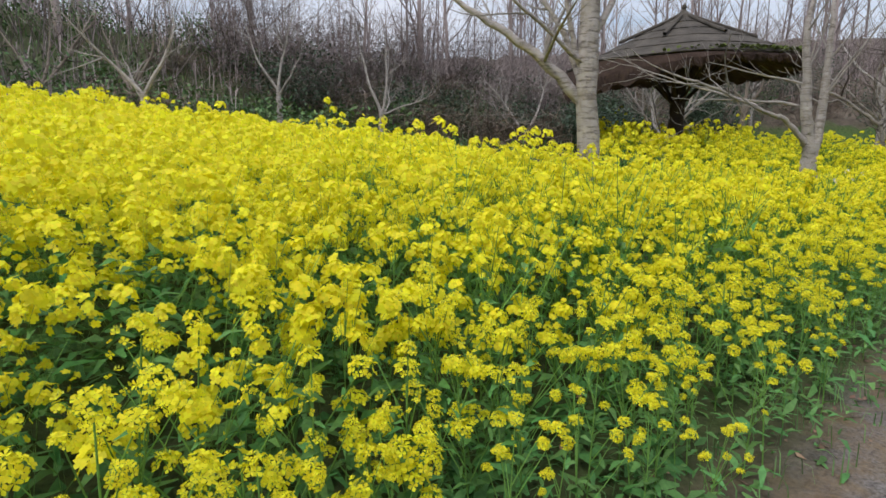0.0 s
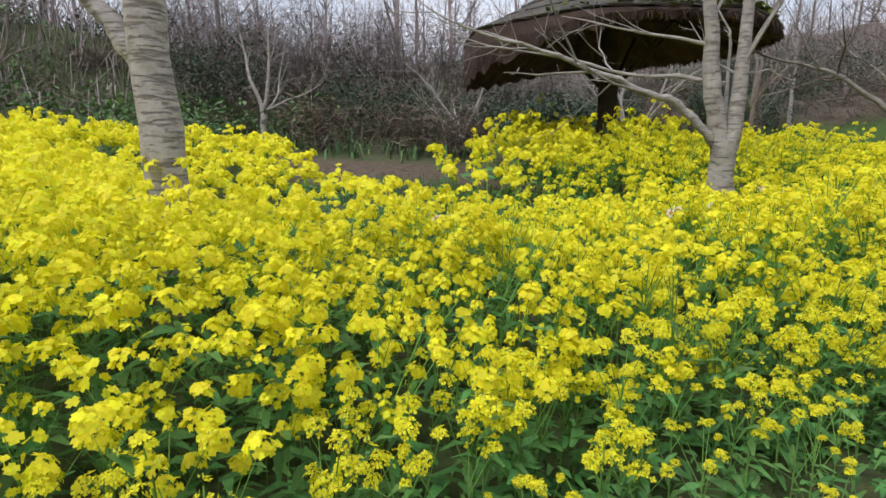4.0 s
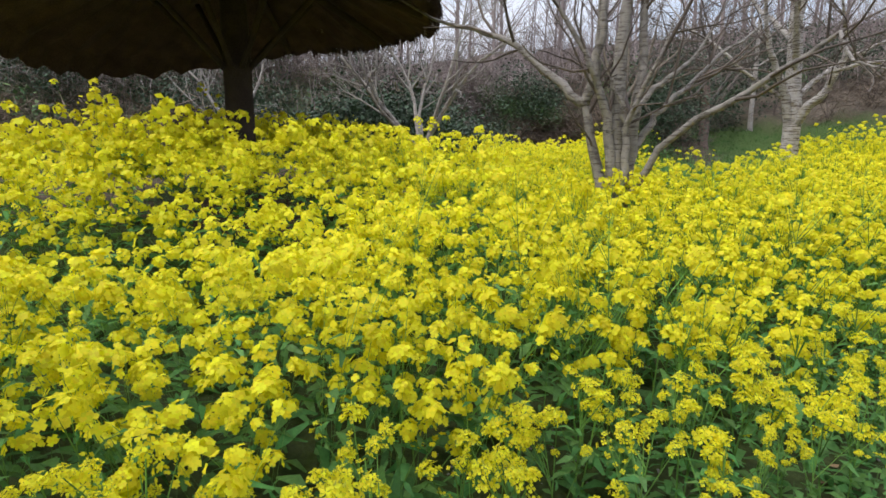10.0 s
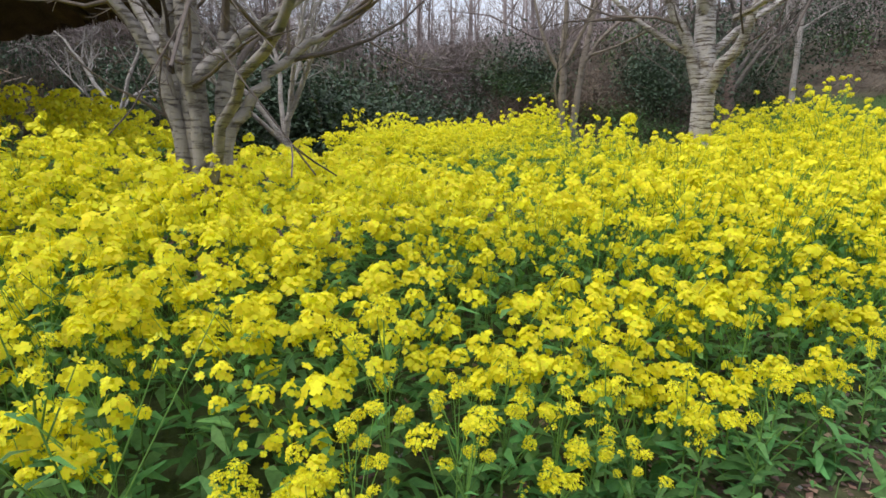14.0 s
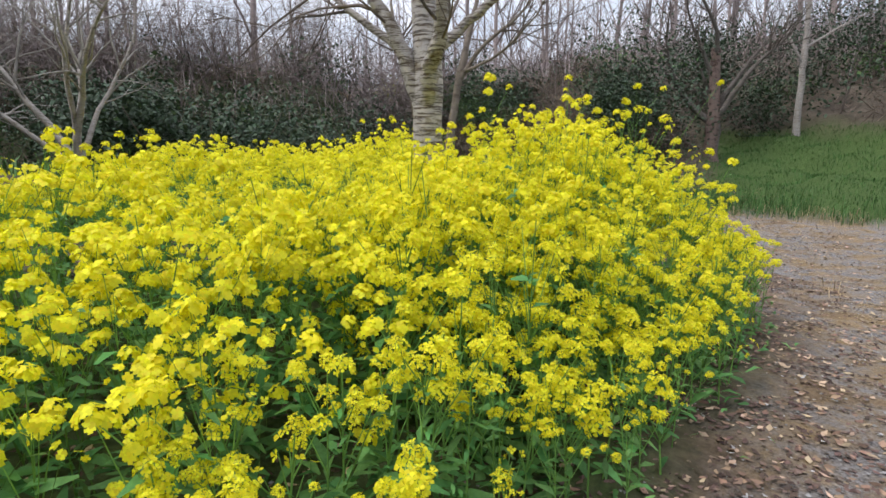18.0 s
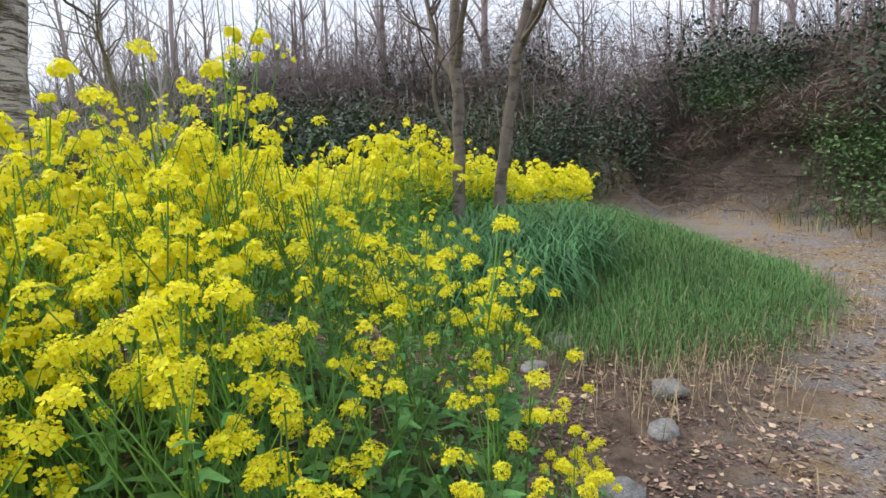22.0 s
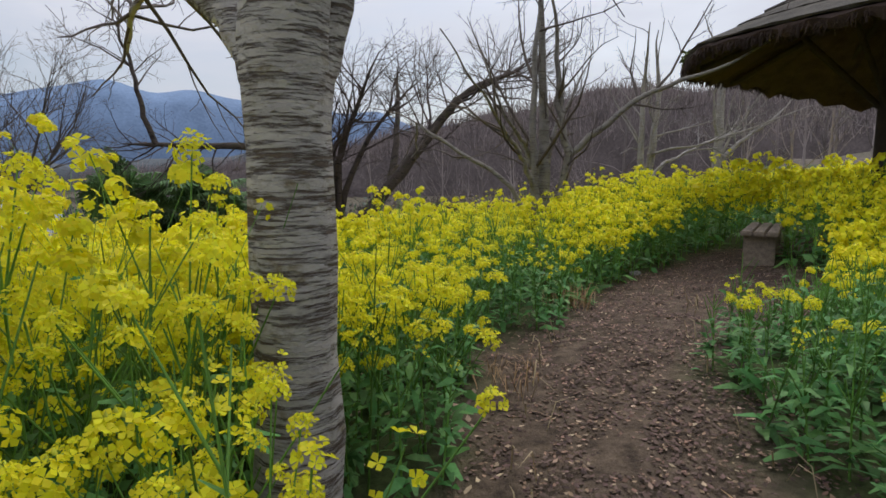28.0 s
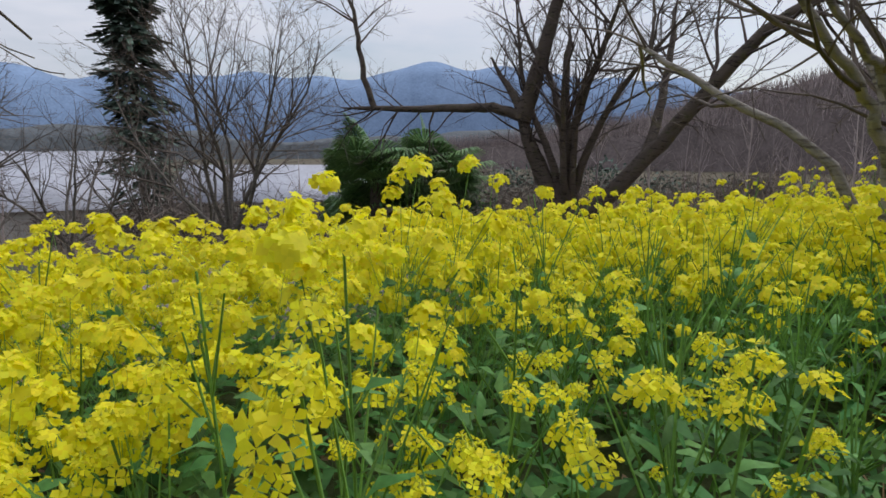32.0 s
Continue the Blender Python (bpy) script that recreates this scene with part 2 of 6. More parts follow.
def bark(name, pale, band, moss, across=34.0, edge=0.44):
    """Cherry bark: pale grey skin with broken, horizontal dark cracks, peeling brown patches, lichen and moss."""
    m = bpy.data.materials.new(name)
    m.use_nodes = True
    n, l = m.node_tree.nodes, m.node_tree.links
    bsdf = n["Principled BSDF"]
    bsdf.inputs["Roughness"].default_value = 0.88
    bsdf.inputs["Specular IOR Level"].default_value = 0.15
    co = n.new("ShaderNodeTexCoord")

    def field(scale, stretch, lo, hi, detail=6, rough=0.62):
        mp = n.new("ShaderNodeMapping")
        mp.inputs["Scale"].default_value = stretch
        l.new(co.outputs["Object"], mp.inputs["Vector"])
        t = n.new("ShaderNodeTexNoise")
        t.inputs["Scale"].default_value = scale
        t.inputs["Detail"].default_value = detail
        t.inputs["Roughness"].default_value = rough
        l.new(mp.outputs[0], t.inputs["Vector"])
        r = n.new("ShaderNodeMapRange")
        r.inputs["From Min"].default_value, r.inputs["From Max"].default_value = lo, hi
        l.new(t.outputs[0], r.inputs[0])
        return r.outputs[0]

    def mix(f, a, b):
        x = n.new("ShaderNodeMixRGB")
        l.new(f, x.inputs["Fac"])
        for sock, c in ((x.inputs["Color1"], a), (x.inputs["Color2"], b)):
            if isinstance(c, tuple):
                sock.default_value = (*c, 1)
            else:
                l.new(c, sock)
        return x.outputs[0]

    cracks = field(1.0, (5.0, 5.0, across * 1.9), edge - 0.035, edge + 0.035, 8, 0.76)
    plates = field(1.0, (6.0, 6.0, across * 0.45), 0.40, 0.60, 8, 0.7)
    blotch = field(5.5, (1, 1, 1.4), 0.54, 0.66, 7, 0.7)
    grain = field(70.0, (1, 1, 1.6), 0.3, 0.7, 3)
    skin = mix(plates, tuple(0.72 * c for c in pale), tuple(min(1, 1.12 * c) for c in pale))
    skin = mix(grain, skin, pale)
    skin = mix(blotch, skin, moss)
    l.new(mix(cracks, band, skin), bsdf.inputs["Base Color"])
    add = n.new("ShaderNodeMath")
    add.operation = "MULTIPLY_ADD"
    add.inputs[1].default_value = 0.25
    l.new(grain, add.inputs[0])
    l.new(cracks, add.inputs[2])
    b = n.new("ShaderNodeBump")
    b.inputs["Strength"].default_value, b.inputs["Distance"].default_value = 0.8, 0.012
    l.new(add.outputs[0], b.inputs["Height"])
    l.new(b.outputs[0], bsdf.inputs["Normal"])
    return m


M_BARK = bark("cherry_bark", (0.49, 0.455, 0.425), (0.14, 0.108, 0.085), (0.22, 0.18, 0.12), 30.0, 0.46)
M_BARK_GREY = bark("dark_grey_cherry_bark", (0.165, 0.145, 0.13), (0.07, 0.058, 0.05), (0.12, 0.11, 0.08), 24.0)
M_BARK_MID = bark("grey_cherry_bark", (0.29, 0.265, 0.24), (0.14, 0.12, 0.105), (0.21, 0.195, 0.165), 24.0)
M_BARK_PALE = bark("pale_cherry_bark", (0.40, 0.365, 0.335), (0.24, 0.205, 0.18), (0.28, 0.245, 0.20), 22.0)
M_BARK_RED = bark("rough_reddish_bark", (0.19, 0.14, 0.12), (0.07, 0.045, 0.04), (0.13, 0.11, 0.09), 5.0)
M_BARK_BROWN = bark("smooth_brown_bark", (0.24, 0.20, 0.165), (0.15, 0.12, 0.10), (0.20, 0.18, 0.13), 9.0)
M_BARK_DARK = bark("dark_bark", (0.10, 0.08, 0.068), (0.04, 0.032, 0.028), (0.08, 0.078, 0.045), 12.0)

# ---- helpers for meshes ----
rng = np.random.default_rng(7)


def mesh_object(name, verts, faces, mat, parent=None, smooth=False, label=""):
    """One mesh object from arrays; faces of 3 or 4 corners in one (n, k) array or a list of such arrays."""
    me = bpy.data.meshes.new(name)
    verts = np.asarray(verts, np.float32).reshape(-1, 3)
    groups = faces if isinstance(faces, list) else [faces]
    groups = [np.asarray(g, np.int32) for g in groups if len(g)]
    total = sum(len(g) for g in groups)
    loops = np.concatenate([g.ravel() for g in groups])
    sizes = np.concatenate([np.full(len(g), g.shape[1], np.int32) for g in groups])
    me.vertices.add(len(verts))
    me.vertices.foreach_set("co", verts.ravel())
    me.loops.add(len(loops))
    me.loops.foreach_set("vertex_index", loops)
    me.polygons.add(total)
    me.polygons.foreach_set("loop_start", np.r_[0, np.cumsum(sizes)[:-1]].astype(np.int32))
    if smooth:
        me.polygons.foreach_set("use_smooth", np.ones(total, bool))
    me.materials.append(mat)
    me.update(calc_edges=True)
    ob = new(name, me)
    if parent is not None:
        ob.parent = parent
    if label:
        tagged(ob, label)
    return ob


def part(name, bm, mat, parent, label=""):
    """Links a bmesh as one mesh object under a thing or under a part."""
    me = bpy.data.meshes.new(name)
    bm.to_mesh(me)
    bm.free()
    me.materials.append(mat)
    ob = new(name, me)
    ob.parent = parent
    if label:
        tagged(ob, label)
    return ob


def thing(name, at, label, category, group="", kind=""):
    ob = new(name)
    ob.location = at
    ob.empty_display_size = 0.1
    return tagged(ob, label, category, group, kind)


def spread(template, faces, places, turns):
    """Copies of a small template, one for each place, each with its own 3 x 3 turn and size: vertices and faces."""
    k, count = len(template), len(places)
    v = np.einsum("nij,kj->nki", turns, template) + places[:, None, :]
    f = faces[None] + (np.arange(count) * k)[:, None, None]
    return v.reshape(-1, 3), f.reshape(-1, faces.shape[1])


def turned(yaw, tip, side, size):
    """Turns: a spin round z, then a tip by that angle towards the bearing side; times size."""
    c, s = np.cos(yaw), np.sin(yaw)
    z = np.zeros_like(yaw)
    o = np.ones_like(yaw)
    spin = np.stack([np.stack([c, -s, z], -1), np.stack([s, c, z], -1), np.stack([z, z, o], -1)], 1)
    ca, sa, ct, st = np.cos(side), np.sin(side), np.cos(tip), np.sin(tip)
    # axis lies level, at right angles to the bearing
    ux, uy = -sa, ca
    lean = np.stack([
        np.stack([ct + ux * ux * (1 - ct), ux * uy * (1 - ct), uy * st], -1),
        np.stack([ux * uy * (1 - ct), ct + uy * uy * (1 - ct), -ux * st], -1),
        np.stack([-uy * st, ux * st, ct], -1)], 1)
    return np.einsum("nij,njk->nik", lean, spin) * np.reshape(size, (-1, 1, 1))


# ---- the plan ----
MAIN = np.array([(-14, -15), (1.1, -3.7), (5.6, 0.3), (10.2, 3.5), (13.2, 5.8), (14.9, 7.6), (16.5, 8.9), (17.8, 10.7), (18.5, 13), (18.95, 15.5), (18.75, 17.4), (17.5, 20.3), (15.3, 23.2), (11, 26.6), (4, 29.3), (-8, 34), (-40, 42), (-400, 132)], float)
INNER = np.array([(18.4, 18.1), (16.7, 18.05), (15.45, 17.5), (14.52, 16.72), (13.88, 15.58), (13.25, 14.28), (12.15, 13.0), (10.55, 11.8), (8.6, 10.6), (5.6, 10.6), (2.0, 10.6), (-2, 11.5)], float)
TRODDEN = np.array([(15.0, 16.95), (14.78, 16.3), (14.4, 15.4), (14.0, 14.6), (13.8, 14.2), (13.7, 13.9)], float)
GULLY = np.array([(2.6, 6.8), (5.0, 6.5), (7.4, 6.6), (8.9, 7.3)], float)
UMBRELLA = (6.85, 11.3)
MOUND = (14.0, 20.4)


def to_line(line, x, y):
    """Distance to a broken line, and on which side of it (left: +)."""
    best = np.full(np.shape(x), 1e9)
    side = np.ones(np.shape(x))
    for (ax, ay), (bx, by) in zip(line[:-1], line[1:]):
        dx, dy = bx - ax, by - ay
        u = np.clip(((x - ax) * dx + (y - ay) * dy) / (dx * dx + dy * dy), 0, 1)
        d = np.hypot(x - ax - u * dx, y - ay - u * dy)
        s = np.sign(dx * (y - ay) - dy * (x - ax))
        side = np.where(d < best - 1e-9, s, side)
        best = np.minimum(best, d)
    return best, side


def step(a, b, v):
    u = np.clip((v - a) / (b - a), 0, 1)
    return u * u * (3 - 2 * u)


def waves(x, y):
    return 0.5 * np.sin(1.3 * x + 0.7 * y) + 0.3 * np.sin(2.9 * x - 2.1 * y + 1) + 0.25 * np.sin(5.3 * x + 4.7 * y + 2) + 0.2 * np.sin(9.1 * y - 7.7 * x)


def bank_line(x):
    """How far north the foot of the bank runs."""
    return 28.2 - 0.3 * (x - 8)


def height(x, y):
    x, y = np.asarray(x, float), np.asarray(y, float)
    d, side = to_line(MAIN, x, y)
    i = np.maximum(d - 0.8, 0) * (side > 0)
    near = np.minimum(i, 18)
    rise = 0.078 * near + 0.0032 * near * near + (0.03 + 0.41 * step(12, 34, y)) * np.clip(i - 18, 0, 50) + 0.05 * np.clip(i - 68, 0, 200)
    # right of the walk: the valley side to the south, the bank to the north
    o = np.maximum(d - 2.2, 0) * (side < 0)
    south = step(24, 17, y) 
    drop = -0.15 * np.minimum(o, 60) * south
    past = np.maximum(y - bank_line(x), 0) * (side < 0)
    steep = 0.25 + 0.75 * step(17.5, 12.5, x)
    bank = np.minimum(past * steep, 4.0 - 0.4 * step(11, 17, x)) + 0.22 * np.clip(past - 5, 0, 60)
    north = 0.035 * np.clip(y - 17, 0, 12) * step(14, 4, d)
    q = np.maximum((x - 11) * -0.53 + (y - 28) * 0.85, 0) * (side > 0)
    west = np.minimum(q * 0.8, 4.4) + 0.12 * np.clip(q - 5, 0, 40)
    knoll = 0.25 * np.exp(-((x - 14.9) ** 2 + (y - 14.3) ** 2) / 9.0)
    mound = 0.7 * np.exp(-((x - MOUND[0]) ** 2 / 4.2 + (y - MOUND[1]) ** 2 / 2.6))
    grain = 0.02 * waves(x * 1.7, y * 1.7) + 0.012 * waves(x * 5, y * 5)
    bumps = 0.5 * waves(x * 0.23, y * 0.23) * step(16, 26, d) + 0.35 * waves(x * 0.5, y * 0.5) * step(1, 4, past)
    return rise + west + drop + bank + north + bumps + knoll + mound + grain


def ground_at(x, y):
    return float(height(np.array([x]), np.array([y]))[0])


def west_bank(x, y):
    """How far up the bank that closes the field to the north-west a place lies."""
    return (x - 11) * -0.53 + (y - 28) * 0.85


def behind(x, y):
    """Where the undergrowth at the back of the field begins (0 to 1)."""
    d, side = to_line(MAIN, x, y)
    return (side > 0) * np.maximum(step(13.6, 14.6, d + 0.8 * waves(x * 0.4, y * 0.4)), step(11.6, 12.6, y + 0.4 * waves(x * 0.6, y * 0.3)) * step(1.5, 0.5, x - 2.0 - 0.3 * (y - 10)))


def low_ground(x, y):
    """Hollows in the field where the rape is low and thin."""
    u = ((x - 3.7) * -0.42 + (y - 7.8) * 0.91)
    v = ((x - 3.7) * 0.91 + (y - 7.8) * 0.42)
    return np.clip(0.75 * np.exp(-((x - 3.6) ** 2 / 1.2 + (y - 4.7) ** 2 / 0.5)) + 1.2 * np.exp(-(v * v / 1.5 + u * u / 9.0)) + 0.95 * np.exp(-((x - 2.8) ** 2 / 3.0 + (y - 5.9) ** 2 / 0.8)) + 0.6 * np.exp(-((x + 0.7) ** 2 / 2.0 + (y - 7.6) ** 2 / 0.9)), 0, 1)


def gully(x, y):
    """A low, green strip behind the front rows, running past the forked tree."""
    return np.exp(-(to_line(GULLY, x, y)[0] / 0.75) ** 2)


def edge_of(x, y):
    """How far the rape keeps from the middle of the walk."""
    return 0.88 + 0.36 * np.exp(-((x - 15.5) ** 2 + (y - 9.9) ** 2) / 4.0) + 0.10 * waves(x, y)


def bed(x, y):
    """How thickly the rape grows at a place (0 to 1), and how tall it is."""
    d, side = to_line(MAIN, x, y)
    inner, _ = to_line(INNER, x, y)
    edge = edge_of(x, y)
    on = step(edge - 0.12, edge + 0.12, d) * (side > 0)
    on *= 1 - behind(x, y)
    on *= step(-0.8, -1.4, west_bank(x, y) + 0.3 * waves(x, y))
    half = 0.24 + 0.24 * step(14.4, 13.4, x)
    on *= step(half - 0.06, half + 0.16, inner + 0.08 * waves(x * 1.5, y * 1.5))
    on *= step(0.24, 0.38, to_line(TRODDEN, x, y)[0])
    # the bed ends short of the thicket behind the bare soil and behind the shelter
    on *= 1 - step(10.7, 11.4, y + 0.2 * waves(x, y)) * step(5.4, 4.4, x)
    on *= 1 - step(13.0, 13.8, y + 0.2 * waves(x, y)) * step(10.0, 9.2, x)
    um = np.hypot(x - UMBRELLA[0], y - UMBRELLA[1])
    on *= step(0.9, 1.3, um)
    u, v = (x - 11.0) * 0.75 + (y - 12.6) * 0.66, (y - 12.6) * 0.75 - (x - 11.0) * 0.66
    on *= step(0.9, 1.1, np.hypot(u / 2.3, v / 1.05))
    soil = np.minimum(np.hypot((x - 2.3) / 1.5, (y - 9.6) / 0.95), np.hypot(x + 2.1, y - 4.3) / 0.75)
    on *= step(0.9, 1.1, soil)
    on *= 1 - 0.65 * np.exp(-((x - 4.65) ** 2 + (y - 3.5) ** 2) / 0.16) - 0.7 * np.exp(-((x - 6.2) ** 2 + (y - 3.9) ** 2) / 0.1) - 0.6 * np.exp(-((x - 7.6) ** 2 + (y - 5.2) ** 2) / 0.12)
    on *= step(0.9, 1.05, np.hypot((x - 6.7) / 2.4, (y - 19.2) / 2.3))
    # grass mound and strap leaves at the end of the bed
    gm = np.hypot((x - 14.7) / 2.2, (y - 19.9) / 1.9)
    on *= step(0.85, 1.05, gm)
    on *= 1 - step(17.35, 17.65, y + 0.1 * waves(x * 2, y * 2)) * step(15.2, 15.9, x)
    on *= 1 - 0.97 * step(19.8, 20.4, y) * step(12.4, 12.9, x)
    on *= 1 - step(-0.1, 0.4, y - 21.5 - 0.76 * (13 - x)) * step(6.0, 8.0, x)
    tall = 0.52 + 0.54 * step(edge - 0.1, edge + 1.2, d) + 0.08 * waves(x * 0.35, y * 0.35 + 2)
    tall = tall + 0.38 * np.exp(-((x - 16.6) ** 2 + (y - 15.7) ** 2) / 2.4)
    tall = tall + 0.3 * np.exp(-((x - 7.5) ** 2 / 4 + (y - 9.3) ** 2 / 1.3))
    tall = tall + 0.12 * np.exp(-((x - 15.9) ** 2 + (y - 16.6) ** 2) / 0.9)
    tall = tall - 0.42 * np.exp(-((x - 10.4) ** 2 / 6 + (y - 14.3) ** 2 / 3.5))
    tall = tall - 0.22 * np.exp(-((x - 12.0) ** 2 / 5 + (y - 16.2) ** 2 / 4))
    tall = tall - 0.22 * np.exp(-((x - 9.2) ** 2 / 3 + (y - 7.8) ** 2 / 1.6))
    tall = tall - 0.22 * np.exp(-((x - 1.0) ** 2 / 9 + (y - 8.5) ** 2 / 5))
    tall = tall - 0.26 * np.exp(-((x - 2.8) ** 2 / 6 + (y - 5.6) ** 2 / 3.5))
    tall = tall - 0.3 * np.exp(-((x - 7.1) ** 2 / 0.9 + (y - 5.6) ** 2 / 1.2))
    tall = tall - 0.32 * np.exp(-((x - 15.0) ** 2 + (y - 14.1) ** 2) / 1.3)
    tall = tall - 0.08 * np.exp(-((x - 14.2) ** 2 + (y - 12.2) ** 2) / 5)
    on = on * (1 - 0.25 * np.exp(-((x - 17.1) ** 2 + (y - 17.2) ** 2) / 0.5))
    on = on * step(0.38, 0.6, np.hypot(x - 15.0, y - 15.85))
    tall = tall - 0.12 * np.exp(-((x - 12.5) ** 2 / 2.5 + (y - 11.6) ** 2 / 2.5))
    tall = tall - 0.35 * np.exp(-((x + 2.5) ** 2 / 12 + (y - 10.5) ** 2 / 8))
    tall = tall - 0.28 * np.exp(-((x - 0.2) ** 2 / 12 + (y - 6.5) ** 2 / 6))
    for cx, cy, sx, sy, more in ((12.6, 18.9, 1.2, 1.0, 0.26), (13.1, 21.0, 1.2, 1.0, -0.36), (16.2, 14.5, 0.8, 0.8, 0.06), (16.4, 16.1, 0.5, 0.4, -0.1), (15.8, 15.5, 0.6, 0.6, 0.08), (4.7, 9.4, 1.0, 0.6, 0.3), (15.4, 15.2, 0.5, 0.5, -0.12), (15.6, 15.6, 0.3, 0.3, -0.12), (5.75, 3.2, 0.35, 0.5, -0.16), (15.2, 12.0, 1.2, 0.8, -0.08), (11.5, 9.5, 0.8, 0.5, -0.2),
                                 (12.0, 7.9, 2.4, 1.6, -0.25), (9.9, 5.8, 1.5, 0.8, -0.2), (9.9, 9.5, 2.2, 0.8, 0.1), (-6.2, 9.3, 12.0, 5.0, -0.3), (14.3, 12.6, 1.5, 1.5, 0.1), (10.2, 13.8, 2.0, 1.5, -0.2)):
        tall = tall + more * np.exp(-((x - cx) ** 2 / sx + (y - cy) ** 2 / sy))
    dip = low_ground(x, y)
    tall = tall - 0.5 * gully(x, y)
    tall = np.maximum(tall - 0.62 * dip, 0.18)
    on = on * (1 - 0.85 * np.minimum(dip, 1) ** 1.5)
    # lower and thinner beside the inner path
    tall = tall * (0.7 + 0.3 * step(0.4, 1.5, inner))
    return on, tall


def bloom(x, y):
    """The share of a plant's heads that are in flower."""
    d, side = to_line(MAIN, x, y)
    inner, which = to_line(INNER, x, y)
    green = step(10.5, 12.0, x) * step(0.3, -0.3, which) * step(3.0, 1.2, inner)
    lip = edge_of(x, y)
    edge = step(lip + 0.45 + 0.25 * step(9, 12, y), lip - 0.1, d) * (1 - 0.15 * step(9, 12, y))
    corner = step(16.4, 17.1, y) * step(15.5, 16.3, x)
    dip = np.maximum(low_ground(x, y), 1.1 * gully(x, y))
    return np.clip(1 - 0.9 * green - 0.55 * np.exp(-((x - 12.9) ** 2 + (y - 12.5) ** 2) / 0.7) - 0.5 * edge - 0.7 * dip - 0.35 * np.exp(-((x - 2.8) ** 2 / 5 + (y - 6.0) ** 2 / 3)) - 0.3 * corner - 0.15 * step(12.0, 12.8, x) * step(-0.3, 0.3, which) * step(9.5, 11, y) * step(3.2, 1.2, inner) - 0.5 * np.exp(-((x - 13.2) ** 2 / 0.8 + (y - 12.8) ** 2 / 0.9)), 0.1, 1)


# ---- ground: one sheet to the horizon ----
def ground_material():
    m = bpy.data.materials.new("ground_cover")
    m.use_nodes = True
    n, l = m.node_tree.nodes, m.node_tree.links
    bsdf = n["Principled BSDF"]
    bsdf.inputs["Roughness"].default_value = 0.95
    bsdf.inputs["Specular IOR Level"].default_value = 0.15
    co = n.new("ShaderNodeTexCoord")
    at = n.new("ShaderNodeAttribute")
    at.attribute_name = "cover"
    sep = n.new("ShaderNodeSeparateColor")
    l.new(at.outputs["Color"], sep.inputs[0])

    def surface(scale, a, b, lo=0.35, hi=0.65, detail=6):
        t = n.new("ShaderNodeTexNoise")
        t.inputs["Scale"].default_value = scale
        t.inputs["Detail"].default_value = detail
        t.inputs["Roughness"].default_value = 0.7
        l.new(co.outputs["Object"], t.inputs["Vector"])
        r = n.new("ShaderNodeValToRGB")
        r.color_ramp.elements[0].position, r.color_ramp.elements[0].color = lo, (*a, 1)
        r.color_ramp.elements[1].position, r.color_ramp.elements[1].color = hi, (*b, 1)
        l.new(t.outputs[0], r.inputs[0])
        return r.outputs[0], t.outputs[0]

    soil, hs = surface(9, (0.055, 0.04, 0.03), (0.17, 0.125, 0.09))
    gravel, hg = surface(55, (0.07, 0.066, 0.066), (0.37, 0.35, 0.34), 0.36, 0.66, 9)
    straw, _ = surface(2.2, (0.0, 0.0, 0.0), (1.0, 1.0, 1.0), 0.42, 0.62)
    strawc, _ = surface(60, (0.13, 0.085, 0.045), (0.40, 0.28, 0.14))
    leafy, _ = surface(1.1, (0.0, 0.0, 0.0), (1.0, 1.0, 1.0), 0.56, 0.7)
    leafc, _ = surface(45, (0.06, 0.042, 0.03), (0.22, 0.15, 0.105))
    grass, hr = surface(22, (0.035, 0.06, 0.018), (0.085, 0.135, 0.04))
    woods, _ = surface(1.3, (0.07, 0.056, 0.045), (0.16, 0.13, 0.10))

    def mix(f, a, b):
        x = n.new("ShaderNodeMixRGB")
        l.new(f, x.inputs["Fac"])
        l.new(a, x.inputs["Color1"])
        l.new(b, x.inputs["Color2"])
        return x.outputs[0]

    half = n.new("ShaderNodeMath")
    half.operation = "MULTIPLY"
    half.inputs[1].default_value = 1.0
    l.new(straw, half.inputs[0])
    walkway = mix(leafy, mix(half.outputs[0], gravel, strawc), leafc)
    c = mix(sep.outputs[2], soil, woods)
    c = mix(sep.outputs[1], c, grass)
    c = mix(sep.outputs[0], c, walkway)
    l.new(c, bsdf.inputs["Base Color"])
    b = n.new("ShaderNodeBump")
    b.inputs["Strength"].default_value, b.inputs["Distance"].default_value = 0.7, 0.03
    l.new(hg, b.inputs["Height"])
    l.new(b.outputs[0], bsdf.inputs["Normal"])
    return m


